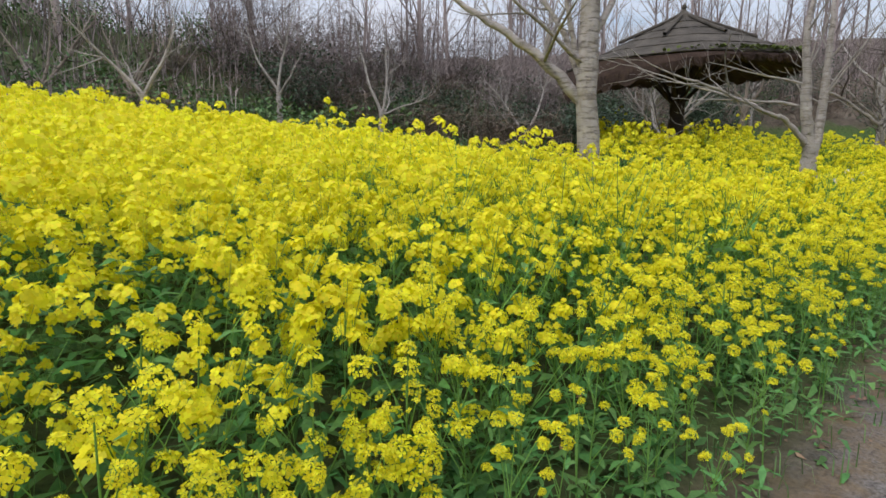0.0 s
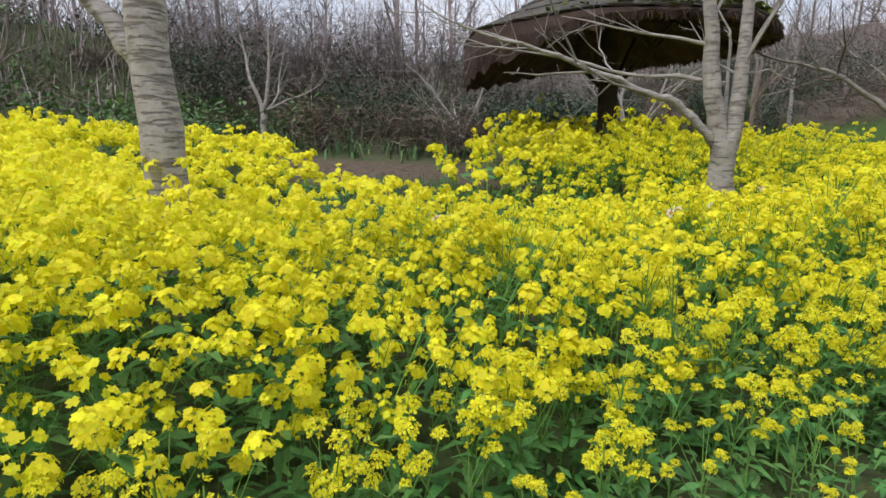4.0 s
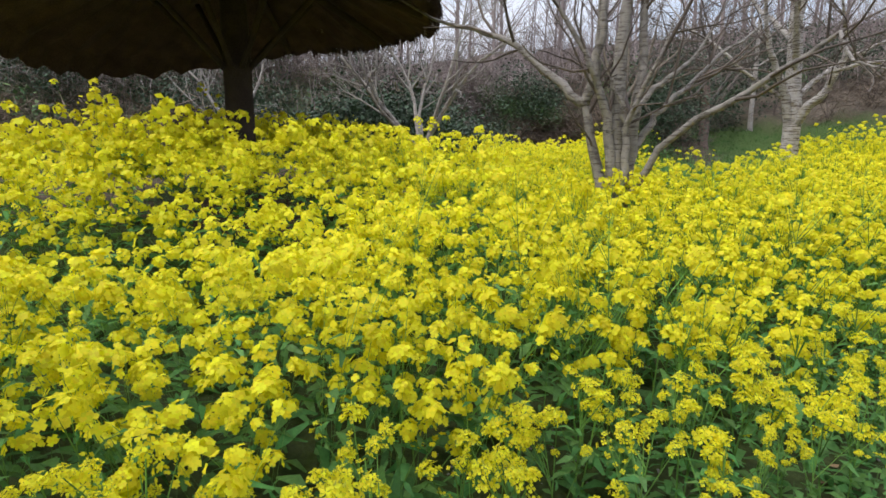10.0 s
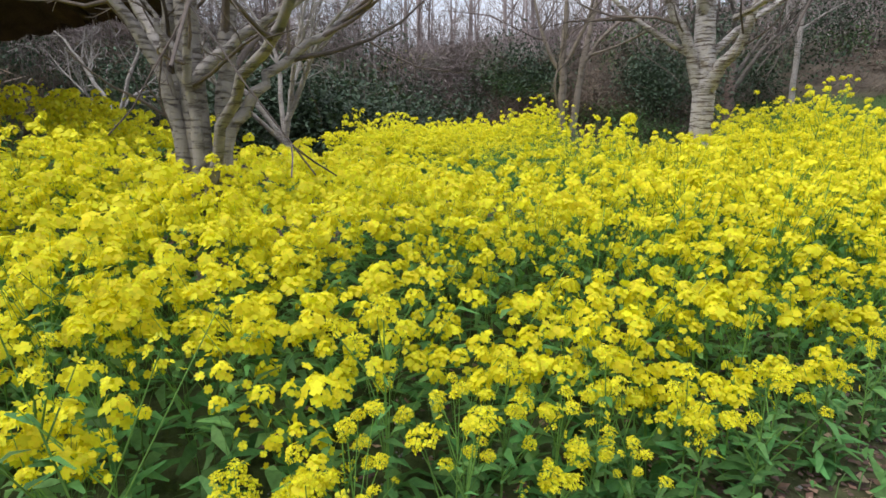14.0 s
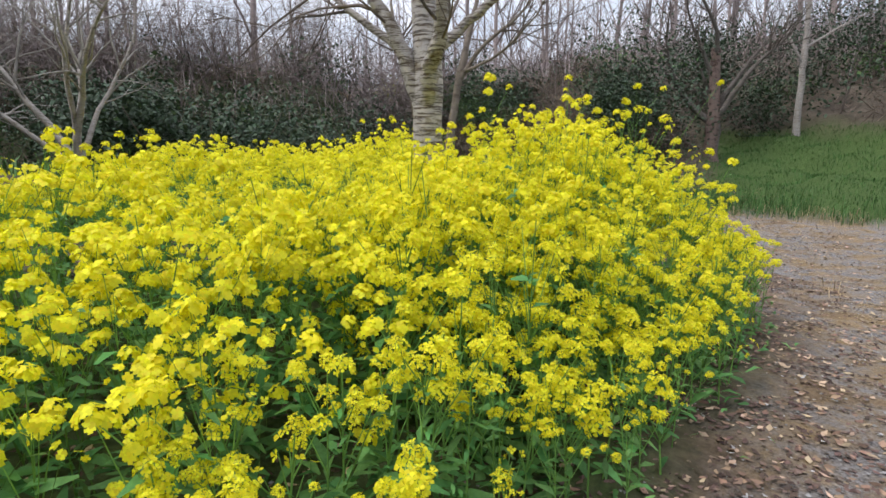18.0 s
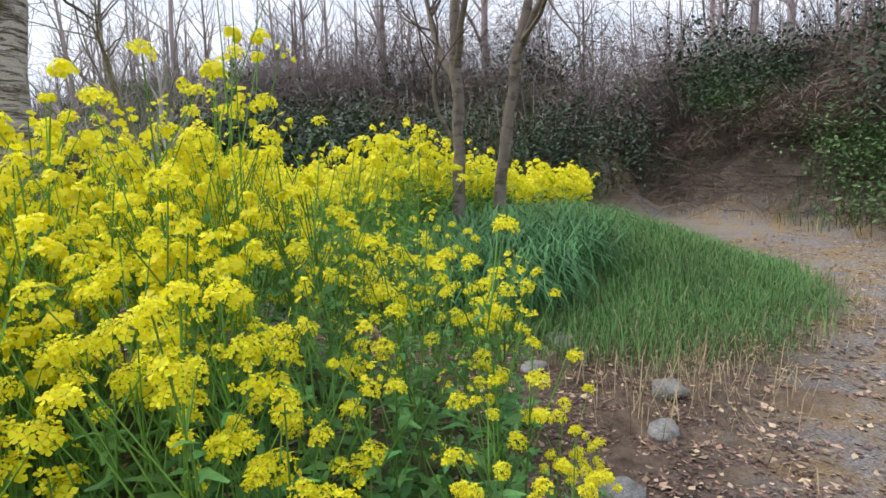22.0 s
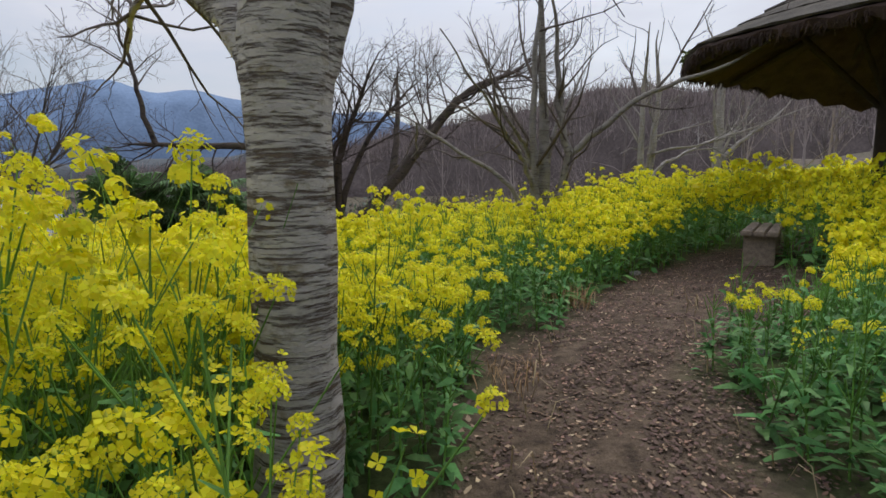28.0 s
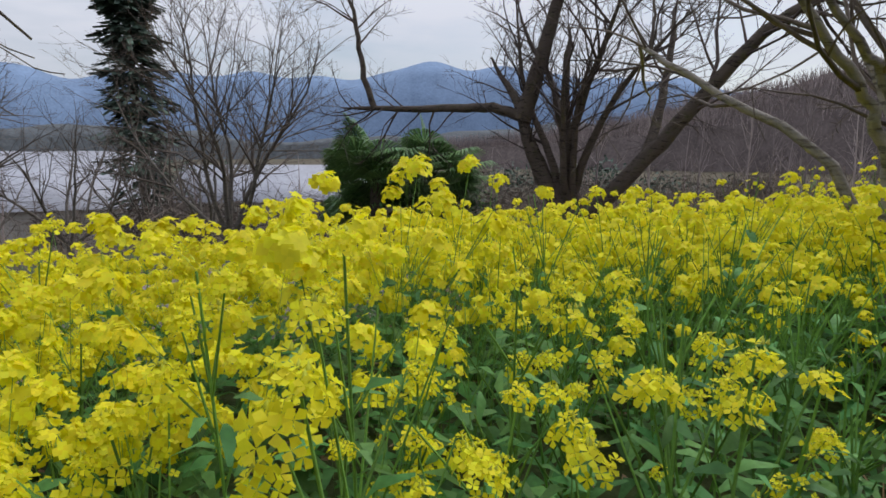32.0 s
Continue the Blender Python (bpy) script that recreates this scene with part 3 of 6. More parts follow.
def ground():
    core = np.arange(-24, 38.01, 0.38)
    out = [0.6]
    while sum(out) < 3200:
        out.append(out[-1] * 1.28)
    outer = np.cumsum(out)
    ax = np.r_[core[0] - outer[::-1], core, core[-1] + outer]
    X, Y = np.meshgrid(ax, ax, indexing="ij")
    Z = height(X, Y)
    k = len(ax)
    idx = np.arange(k * k).reshape(k, k)
    f = np.stack([idx[:-1, :-1], idx[1:, :-1], idx[1:, 1:], idx[:-1, 1:]], -1).reshape(-1, 4)
    ob = mesh_object("ground", np.stack([X, Y, Z], -1), f, ground_material(), smooth=True)
    d, side = to_line(MAIN, X, Y)
    inner, _ = to_line(INNER, X, Y)
    north = step(17, 20, Y)
    wide = np.where(side > 0, edge_of(X, Y) - 0.4, 1.9 + 3.2 * north)
    walkway = step(wide + 0.5, wide - 0.2, d + 0.25 * waves(X, Y)) * step(0.8, -0.3, (Y - bank_line(X)) * (side < 0))
    lawn = (side < 0) * step(-0.4, 0.6, Y - bank_line(X)) * step(16.4, 17.4, X + 0.3 * waves(X, Y)) * step(9, 7, Y - bank_line(X))
    verge = (side < 0) * step(1.8, 2.6, d) * step(24, 18, Y) * step(25, 12, d)
    gm = np.hypot((X - 14.7) / np.where(X > 14.7, 1.92, 2.4), (Y - 20.1) / 2.3) + 0.06 * waves(X * 1.4, Y * 1.4)
    rear = behind(X, Y)
    far_green = rear * step(24, 18, d)
    valley = step(45, 70, d) * (Y < 20)
    g = np.clip(0.75 * bed(X, Y)[0] + lawn + 0.5 * verge + step(1.1, 0.8, gm) + 0.6 * far_green + 0.12 * valley, 0, 1)
    w = np.maximum(rear, step(-1.2, -0.4, west_bank(X, Y)) * (side > 0)) + (side < 0) * (1 - g)
    col = np.stack([walkway, g, np.clip(w, 0, 1), np.ones_like(g)], -1).reshape(-1, 4)
    at = ob.data.color_attributes.new("cover", "FLOAT_COLOR", "POINT")
    at.data.foreach_set("color", col.astype(np.float32).ravel())
    tagged(ob, "earth with a gravel and leaf-litter walk, grass and soil beds", "ground", kind="structure")


ground()


# ---- the rape field ----
def head_template(florets, kind, buds, size=0.027, floret=0.0125, loose=False):
    """A rounded raceme of four-petalled flowers with buds on top; loose: a few flowers scattered down the stalk."""
    v, f = [], []
    for k in range(florets):
        u = (k + 0.5) / florets
        turn_ = k * 2.39996
        polar = np.arccos(1 - u * 1.3) + 0.12 * np.sin(k * 4.3)
        axis = np.array([np.sin(polar) * np.cos(turn_), np.sin(polar) * np.sin(turn_), np.cos(polar)])
        out = 0.82 + 0.36 * ((k * 13) % 7) / 7
        at = axis * np.array([size, size, size * 0.95]) * out
        if loose:
            at = at * np.array([1.25, 1.25, 1.0]) - np.array([0, 0, 2.6 * size * ((k * 5) % 7) / 7])
        face = axis + np.array([0.5 * np.sin(k * 5.1), 0.5 * np.cos(k * 3.7), 0.3 + 0.3 * np.sin(k * 2.3)])
        face /= np.linalg.norm(face)
        a = np.cross(face, (0.3, 0.2, 1.0))
        a /= np.linalg.norm(a)
        b = np.cross(face, a)
        r = floret * (1.18 - 0.4 * ((k * 7) % 5) / 5)
        i = len(v)
        if kind == "star":
            for q in range(4):
                w, i = q * np.pi / 2 + k, len(v)
                lift = 0.14 + 0.2 * np.sin(k + q * 2.0)
                v.append(at - face * r * 0.15)
                for turn, reach in ((-0.6, 0.86), (0.0, 1.12), (0.6, 0.86)):
                    v.append(at + (a * np.cos(w + turn) + b * np.sin(w + turn)) * r * reach + face * r * lift)
                f.append((i, i + 1, i + 2, i + 3))
        else:
            for w in ((k, k + np.pi / 2) if kind == "cross" else (k,)):
                e, s_ = a * np.cos(w) + b * np.sin(w), -a * np.sin(w) + b * np.cos(w)
                thin, long = (0.52, 1.08) if kind == "cross" else (0.82, 0.92)
                i = len(v)
                v += [at + e * r * long + s_ * r * thin + face * r * 0.25, at + e * r * long - s_ * r * thin, at - e * r * long - s_ * r * thin + face * r * 0.2, at - e * r * long + s_ * r * thin]
                f.append((i, i + 1, i + 2, i + 3))
    bv, bf = [], []
    for k in range(buds):
        w = k * 2.39996
        p = np.array([np.cos(w), np.sin(w), 0]) * 0.006 * np.sqrt(k + 0.3) + np.array([0, 0, size * 0.98 - 0.0012 * k])
        i = len(bv)
        s_ = 0.0036
        bv += [p + (s_, 0, 0), p + (-s_ * 0.5, s_ * 0.87, 0), p + (-s_ * 0.5, -s_ * 0.87, 0), p + (0, 0, s_ * 2.4)]
        bf += [(i, i + 1, i + 3), (i + 1, i + 2, i + 3), (i + 2, i, i + 3)]
    return np.array(v), np.array(f), np.array(bv), np.array(bf)


def leaf_template():
    v = np.array([(0, -0.005, 0), (0, 0.005, 0), (0.05, 0.021, 0.022), (0.05, -0.021, 0.022), (0.13, 0.006, 0.0), (0.13, -0.006, 0.0)])
    return v, np.array([(0, 3, 2, 1), (3, 5, 4, 2)])


def sample(spacing, keep, box=(-16, -9, 20, 28)):
    xs = np.arange(box[0], box[2], spacing)
    ys = np.arange(box[1], box[3], spacing)
    x, y = [g.ravel() for g in np.meshgrid(xs, ys)]
    x = x + rng.uniform(-0.5, 0.5, len(x)) * spacing
    y = y + rng.uniform(-0.5, 0.5, len(y)) * spacing
    on, tall = bed(x, y)
    ok = keep(x, y) & (rng.random(len(x)) < on)
    return x[ok], y[ok], tall[ok]


def near_line(x, y):
    d, _ = to_line(MAIN[1:12], x, y)
    e, _ = to_line(INNER[:6], x, y)
    return np.minimum(d, e * 1.05)


def tubes(p, q, r, r2, sides=3):
    """Thin straight stems from p to q."""
    along = q - p
    along /= np.linalg.norm(along, axis=1, keepdims=True) + 1e-9
    a = np.cross(along, np.array([0.83, 0.55, 0.05]))
    a /= np.linalg.norm(a, axis=1, keepdims=True) + 1e-9
    b = np.cross(along, a)
    n = len(p)
    v = np.zeros((n, sides * 2, 3))
    for k in range(sides):
        w = 2 * np.pi * k / sides
        o = a * np.cos(w) + b * np.sin(w)
        v[:, k] = p + o * np.reshape(r, (-1, 1))
        v[:, sides + k] = q + o * np.reshape(r2, (-1, 1))
    f = np.array([(k, (k + 1) % sides, sides + (k + 1) % sides, sides + k) for k in range(sides if sides > 2 else 1)])
    f = f[None] + (np.arange(n) * sides * 2)[:, None, None]
    return v.reshape(-1, 3), f.reshape(-1, 4)


def joined(chunks):
    v, f, k = [], [], 0
    for a, b in chunks:
        v.append(a)
        f.append(b + k)
        k += len(a)
    return np.concatenate(v), np.concatenate(f)


def plants(x, y, tall, heads, templates, leaves, sides, head_size=1.0, leaf_size=1.0):
    """Stems, branches, leaves and heads of many rape plants: arrays for petals, buds, stems and leaves."""
    n = len(x)
    z = height(x, y)
    lean = rng.normal(0, 0.09, (n, 2))
    h = tall * rng.normal(1.0, 0.13, n).clip(0.6, 1.45)
    h = np.where(rng.random(n) < 0.05, h * 1.18, h)
    foot = np.stack([x, y, z - 0.02], 1)
    top = foot + np.stack([lean[:, 0] * h, lean[:, 1] * h, h], 1)
    stems = [tubes(foot, top, np.full(n, 0.006), np.full(n, 0.0025), sides)]
    hp = [top]
    for k in range(heads - 1):
        u = rng.uniform(0.38, 0.82, n)
        w = rng.uniform(0, 2 * np.pi, n)
        start = foot + (top - foot) * u[:, None]
        rise_ = h * (1 - u) * rng.uniform(0.3, 1.0, n)
        reach = rise_ * rng.uniform(0.25, 0.75, n)
        end = start + np.stack([np.cos(w) * reach, np.sin(w) * reach, rise_], 1)
        stems.append(tubes(start, end, np.full(n, 0.0035), np.full(n, 0.0018), sides))
        hp.append(end)
    hp = np.concatenate(hp)
    up = (hp[:, 2] - np.tile(z, heads)) / np.tile(h, heads)
    hp = hp[rng.random(len(hp)) < np.tile(bloom(x, y), heads) * (0.28 + 0.72 * step(0.4, 0.75, up))]
    m = len(hp)
    size = rng.normal(1.0, 0.24, m).clip(0.45, 1.6) * head_size
    T = turned(rng.uniform(0, 6.28, m), rng.uniform(0, 0.5, m), rng.uniform(0, 6.28, m), size)
    pick = rng.random(m)
    petals, buds, low = [], [], 0.0
    for share, (tv, tf, bv, bf) in templates:
        mine = (pick >= low) & (pick < low + share)
        low += share
        petals.append(spread(tv, tf, hp[mine], T[mine]))
        if len(bf):
            buds.append(spread(bv, bf, hp[mine], T[mine]))
    petals = joined(petals)
    buds = joined(buds) if buds else None
    lv, lf = leaf_template()
    lp, lt = [], []
    for k in range(leaves):
        u = rng.uniform(0.05, 0.8, n) ** 1.1
        lp.append(foot + (top - foot) * u[:, None] + np.stack([rng.normal(0, 0.02, n), rng.normal(0, 0.02, n), np.zeros(n)], 1))
        lt.append(turned(rng.uniform(0, 6.28, n), rng.uniform(-0.3, 0.9, n), rng.uniform(0, 6.28, n), leaf_size * rng.uniform(0.5, 1.35, n) * (1.3 - 0.75 * u)))
    green = spread(lv, lf, np.concatenate(lp), np.concatenate(lt))
    return petals, buds, joined(stems), green


PLANTS = 230


def single_plants(x, y, tall):
    """Rape plants built one by one: a branching stem, heads and leaves; six shapes, copied."""
    kinds = []
    hv, hf, bv, bf = head_template(24, "star", 0, 0.029, 0.0105)
    lv, lf = leaf_template()
    head_mesh = leaf_mesh = None
    for n in range(len(x)):
        z = ground_at(x[n], y[n]) - 0.02
        h = tall[n] * rng.uniform(0.85, 1.2)
        m = Matrix.LocRotScale((x[n], y[n], z), Euler((rng.normal(0, 0.06), rng.normal(0, 0.06), rng.uniform(0, 6.28))), (h, h, h))
        if len(kinds) == 6:
            copy_thing(kinds[n % 6], m @ Matrix.Diagonal((1 / kinds[n % 6].scale[0],) * 3).to_4x4())
            continue
        ob = thing("rapeseed_plant", (0, 0, 0), "rapeseed plant with yellow flower heads on thin green stems", "flower", "rapeseed plants along the walk")
        top = np.array([0.02, 0.01, 1.0])
        chunks = [tubes(np.zeros((1, 3)), top[None], [0.006], [0.0025], 5)]
        ends = [top]
        for k in range(3 + len(kinds)):
            u, w = rng.uniform(0.3, 0.75), rng.uniform(0, 6.28)
            s_ = top * u
            up = (1 - u) * rng.uniform(0.35, 1.0)
            e = s_ + np.array([np.cos(w) * up * 0.5, np.sin(w) * up * 0.5, up])
            chunks.append(tubes(s_[None], e[None], [0.0035], [0.0018], 4))
            ends.append(e)
        mesh_object("stem", *joined(chunks), M_STEM, ob)
        for e in ends:
            if head_mesh is None:
                o = mesh_object("flower_head", hv, hf, M_PETAL, ob)
                head_mesh = o.data
            else:
                o = new("flower_head", head_mesh)
                o.parent = ob
            o.matrix_basis = Matrix.LocRotScale(Vector(e), Euler((rng.normal(0, 0.3), rng.normal(0, 0.3), rng.uniform(0, 6.28))), (float(rng.uniform(0.7, 1.35)),) * 3)
        for k in range(8):
            u = rng.uniform(0.05, 0.75)
            if leaf_mesh is None:
                o = mesh_object("leaf", lv, lf, M_LEAF, ob)
                leaf_mesh = o.data
            else:
                o = new("leaf", leaf_mesh)
                o.parent = ob
            o.matrix_basis = Matrix.LocRotScale(Vector(top * u), Euler((rng.normal(0, 0.3), rng.uniform(-0.7, 0.4), rng.uniform(0, 6.28))), (float(rng.uniform(0.7, 1.2) * (1.3 - 0.7 * u)),) * 3)
        ob.matrix_basis = m
        kinds.append(ob)


def rape_field():
    field = thing("rapeseed_field", (0, 0, 0), "dense yellow flowering rapeseed with green stems on a gentle rise", "flower field", kind="stuff")
    band = lambda a, b: (lambda x, y: (near_line(x, y) >= a) & (near_line(x, y) < b))
    thick = lambda x, y: band(0, 3.0)(x, y) & (y < 16.4) & (np.exp(-((x - 16.7) ** 2 / 2.4 + (y - 15.0) ** 2 / 5.0)) > 0.25 * rng.random(len(x)) + 0.1)
    def mixed(kind, n, size, floret, buds=0):
        return [(0.5, head_template(n, kind, buds, size, floret)), (0.27, head_template(n * 2 // 3, kind, buds, size * 0.8, floret)), (0.23001, head_template(max(n // 3, 3), kind, buds, size * 0.9, floret, True))]

    zones = [
        (0.185, band(0, 1.5), 8, mixed("star", 21, 0.027, 0.0096, 3), 34, 3, 1.1, 0.72, 1.0),
        (0.2, thick, 9, mixed("star", 20, 0.028, 0.0102), 8, 3, 1.15, 0.8, 0.95),
        (0.195, band(1.5, 3.2), 10, mixed("cross", 15, 0.026, 0.0108), 16, 2, 1.12, 0.95, 1.0),
        (0.205, band(3.2, 6.0), 11, mixed("quad", 11, 0.027, 0.0122), 9, 2, 1.32, 1.3, 1.0),
        (0.29, band(6.0, 99), 9, mixed("quad", 9, 0.028, 0.0145), 4, 2, 1.9, 1.8, 1.0),
    ]
    first = True
    for spacing, keep, heads, templates, leaves, sides, hs, ls, share in zones:
        x, y, tall = sample(spacing, keep)
        tall = tall * share
        if first:
            # the plants that line the walk stand as things of their own
            d = np.where(to_line(MAIN, x, y)[1] > 0, to_line(MAIN, x, y)[0], 9)
            lead = np.argsort(d + rng.uniform(0, 0.7, len(d)))[:PLANTS]
            single_plants(x[lead], y[lead], tall[lead])
            rest = np.ones(len(x), bool)
            rest[lead] = False
            x, y, tall = x[rest], y[rest], tall[rest]
            first = False
        petals, buds, stems, green = plants(x, y, tall, heads, templates, leaves, sides, hs, ls)
        tagged(mesh_object("flower_head", *petals, M_PETAL, field), kind="stuff")
        if buds:
            tagged(mesh_object("bud", *buds, M_BUD, field, label="green-yellow unopened buds"), kind="stuff")
        tagged(mesh_object("stem", *stems, M_STEM, field, label="thin green branching stems"), kind="stuff")
        tagged(mesh_object("leaf", *green, M_LEAF, field, label="dark green leaves"), kind="stuff")


# ---- bare trees ----
def tube_path(pts, radii, sides):
    pts, radii = np.asarray(pts, float), np.asarray(radii, float)
    t = np.gradient(pts, axis=0)
    t /= np.linalg.norm(t, axis=1, keepdims=True) + 1e-9
    ref = np.array([0.31, 0.95, 0.02]) if abs(t[0, 2]) > 0.8 else np.array([0.05, 0.1, 1.0])
    a = np.cross(t, ref)
    a /= np.linalg.norm(a, axis=1, keepdims=True) + 1e-9
    b = np.cross(t, a)
    w = np.linspace(0, 2 * np.pi, sides, endpoint=False)
    v = pts[:, None] + radii[:, None, None] * (np.cos(w)[None, :, None] * a[:, None] + np.sin(w)[None, :, None] * b[:, None])
    i = np.arange(len(pts) - 1)[:, None] * sides
    k = np.arange(sides)[None]
    k2 = (k + 1) % sides
    f = np.stack([i + k, i + k2, i + sides + k2, i + sides + k], -1).reshape(-1, 4)
    return v.reshape(-1, 3), f


def direction(azimuth, elevation):
    a, e = radians(azimuth), radians(elevation)
    return np.array([np.cos(a) * np.cos(e), np.sin(a) * np.cos(e), np.sin(e)])


def curve(start, way, length, rnd, bend=0.25, lift=0.12, steps=6):
    pts = [np.array(start, float)]
    way = np.array(way, float)
    for _ in range(steps):
        way = way + rnd.normal(0, bend, 3) * 0.5 + np.array([0, 0, lift * 0.5])
        way /= np.linalg.norm(way)
        pts.append(pts[-1] + way * length / steps)
    return np.array(pts)


def offshoots(pts, radii, length, level, rnd, out, plan):
    """Side branches along a branch; plan gives, for each level, (count per metre, length share, angle, sides, steps)."""
    if level >= len(plan):
        return
    per, share, angle, sides, steps = plan[level]
    count = max(2, int(per * length))
    for k in range(count):
        u = rnd.uniform(0.3, 1.0)
        i = min(int(u * (len(pts) - 1)), len(pts) - 2)
        w = u * (len(pts) - 1) - i
        p = pts[i] * (1 - w) + pts[i + 1] * w
        r = radii[i] * (1 - w) + radii[i + 1] * w
        along = pts[i + 1] - pts[i]
        along /= np.linalg.norm(along) + 1e-9
        side = np.cross(along, rnd.normal(0, 1, 3))
        side /= np.linalg.norm(side) + 1e-9
        an = radians(rnd.normal(angle, 12))
        way = along * np.cos(an) + side * np.sin(an)
        ln = length * share * rnd.uniform(0.55, 1.15) * (1.15 - 0.6 * u)
        q = curve(p, way, ln, rnd, 0.32, 0.1, steps)
        rr = np.linspace(max(min(r * 0.62, 0.012 * ln + 0.004), 0.0028), 0.0022 if level else 0.004, len(q))
        out.append(tube_path(q, rr, sides))
        offshoots(q, rr, ln, level + 1, rnd, out, plan)


PLAN_NEAR = [(3.2, 0.5, 45, 5, 5), (4.2, 0.5, 45, 3, 4), (5.0, 0.45, 42, 3, 2)]
PLAN_SPARSE = [(1.7, 0.5, 42, 5, 5), (2.6, 0.5, 45, 3, 4), (3.4, 0.45, 42, 3, 2)]
PLAN_OPEN = [(2.6, 0.5, 42, 5, 5), (3.8, 0.5, 45, 3, 4), (4.6, 0.45, 42, 3, 2)]
PLAN_DENSE = [(3.8, 0.5, 45, 5, 5), (5.6, 0.5, 45, 3, 4), (6.0, 0.5, 42, 3, 2)]
PLAN_MID = [(3.6, 0.55, 42, 4, 4), (4.5, 0.5, 42, 3, 3), (3.5, 0.5, 40, 3, 2)]
PLAN_FAR = [(2.2, 0.55, 38, 3, 3), (2.4, 0.5, 38, 3, 2)]


def bare_tree(name, label, at, trunk, limbs, mats, seed, plan=PLAN_NEAR, sides=12, group=""):
    """trunk: rows of (dx, dy, z, radius); limbs: rows of (height share on the trunk, azimuth, elevation, length, radius), or (way, radius) with way a few places (dx, dy, z) that the limb bends through."""
    rnd = np.random.default_rng(seed)
    base = (at[0], at[1], ground_at(*at) - 0.22)
    tree = thing(name, base, label, "tree", group)
    t = np.array(trunk, float)
    u = np.linspace(0, 1, 14)
    s_ = np.linspace(0, 1, len(t))
    path = np.stack([np.interp(u, s_, t[:, k]) for k in range(4)], 1)
    path[1:-1, :2] += rnd.normal(0, 0.012, (12, 2))
    rad = path[:, 3] * (1 + rnd.normal(0, 0.035, 14))
    rad[0] *= 1.25
    v, f = tube_path(path[:, :3], rad, sides)
    mesh_object("trunk", v, f, mats[0], tree, smooth=True)
    twigs = []
    for row in limbs:
        if len(row) == 2:
            way, r = np.array(row[0], float), row[1]
            k = np.linspace(0, len(way) - 1, 4 * len(way) - 3)
            q = np.stack([np.interp(k, np.arange(len(way)), way[:, j]) for j in range(3)], 1)
            for _ in range(3):
                q[1:-1] = 0.25 * q[:-2] + 0.5 * q[1:-1] + 0.25 * q[2:]
            q[1:] += rnd.normal(0, 0.012, (len(q) - 1, 3))
            ln = float(np.linalg.norm(np.diff(q, axis=0), axis=1).sum())
            if ln > 0.9:
                on = min(0.75 * ln, 1.3) if ln < 3 else 0.5
                more = curve(q[-1], q[-1] - q[-3], on, rnd, 0.22, 0.08, 6)[1:]
                q, ln = np.concatenate([q, more]), ln + on
        else:
            share, az, el, ln, r = row
            i = min(int(share * 13), 12)
            w = share * 13 - i
            p = path[i, :3] * (1 - w) + path[i + 1, :3] * w
            q = curve(p, direction(az, el), ln, rnd, 0.22, 0.10, 9)
        rr = r * np.linspace(1, 0.05, len(q)) ** 0.8
        rr = np.maximum(rr, 0.007)
        v, f = tube_path(q, rr, 8 if sides > 8 else 5)
        mesh_object("limb", v, f, mats[1], tree, smooth=True)
        offshoots(q, rr, ln, 0, rnd, twigs, plan)
    tagged(mesh_object("crown", *joined(twigs), mats[2], tree, label="bare branching twigs"), kind="stuff")
    return tree


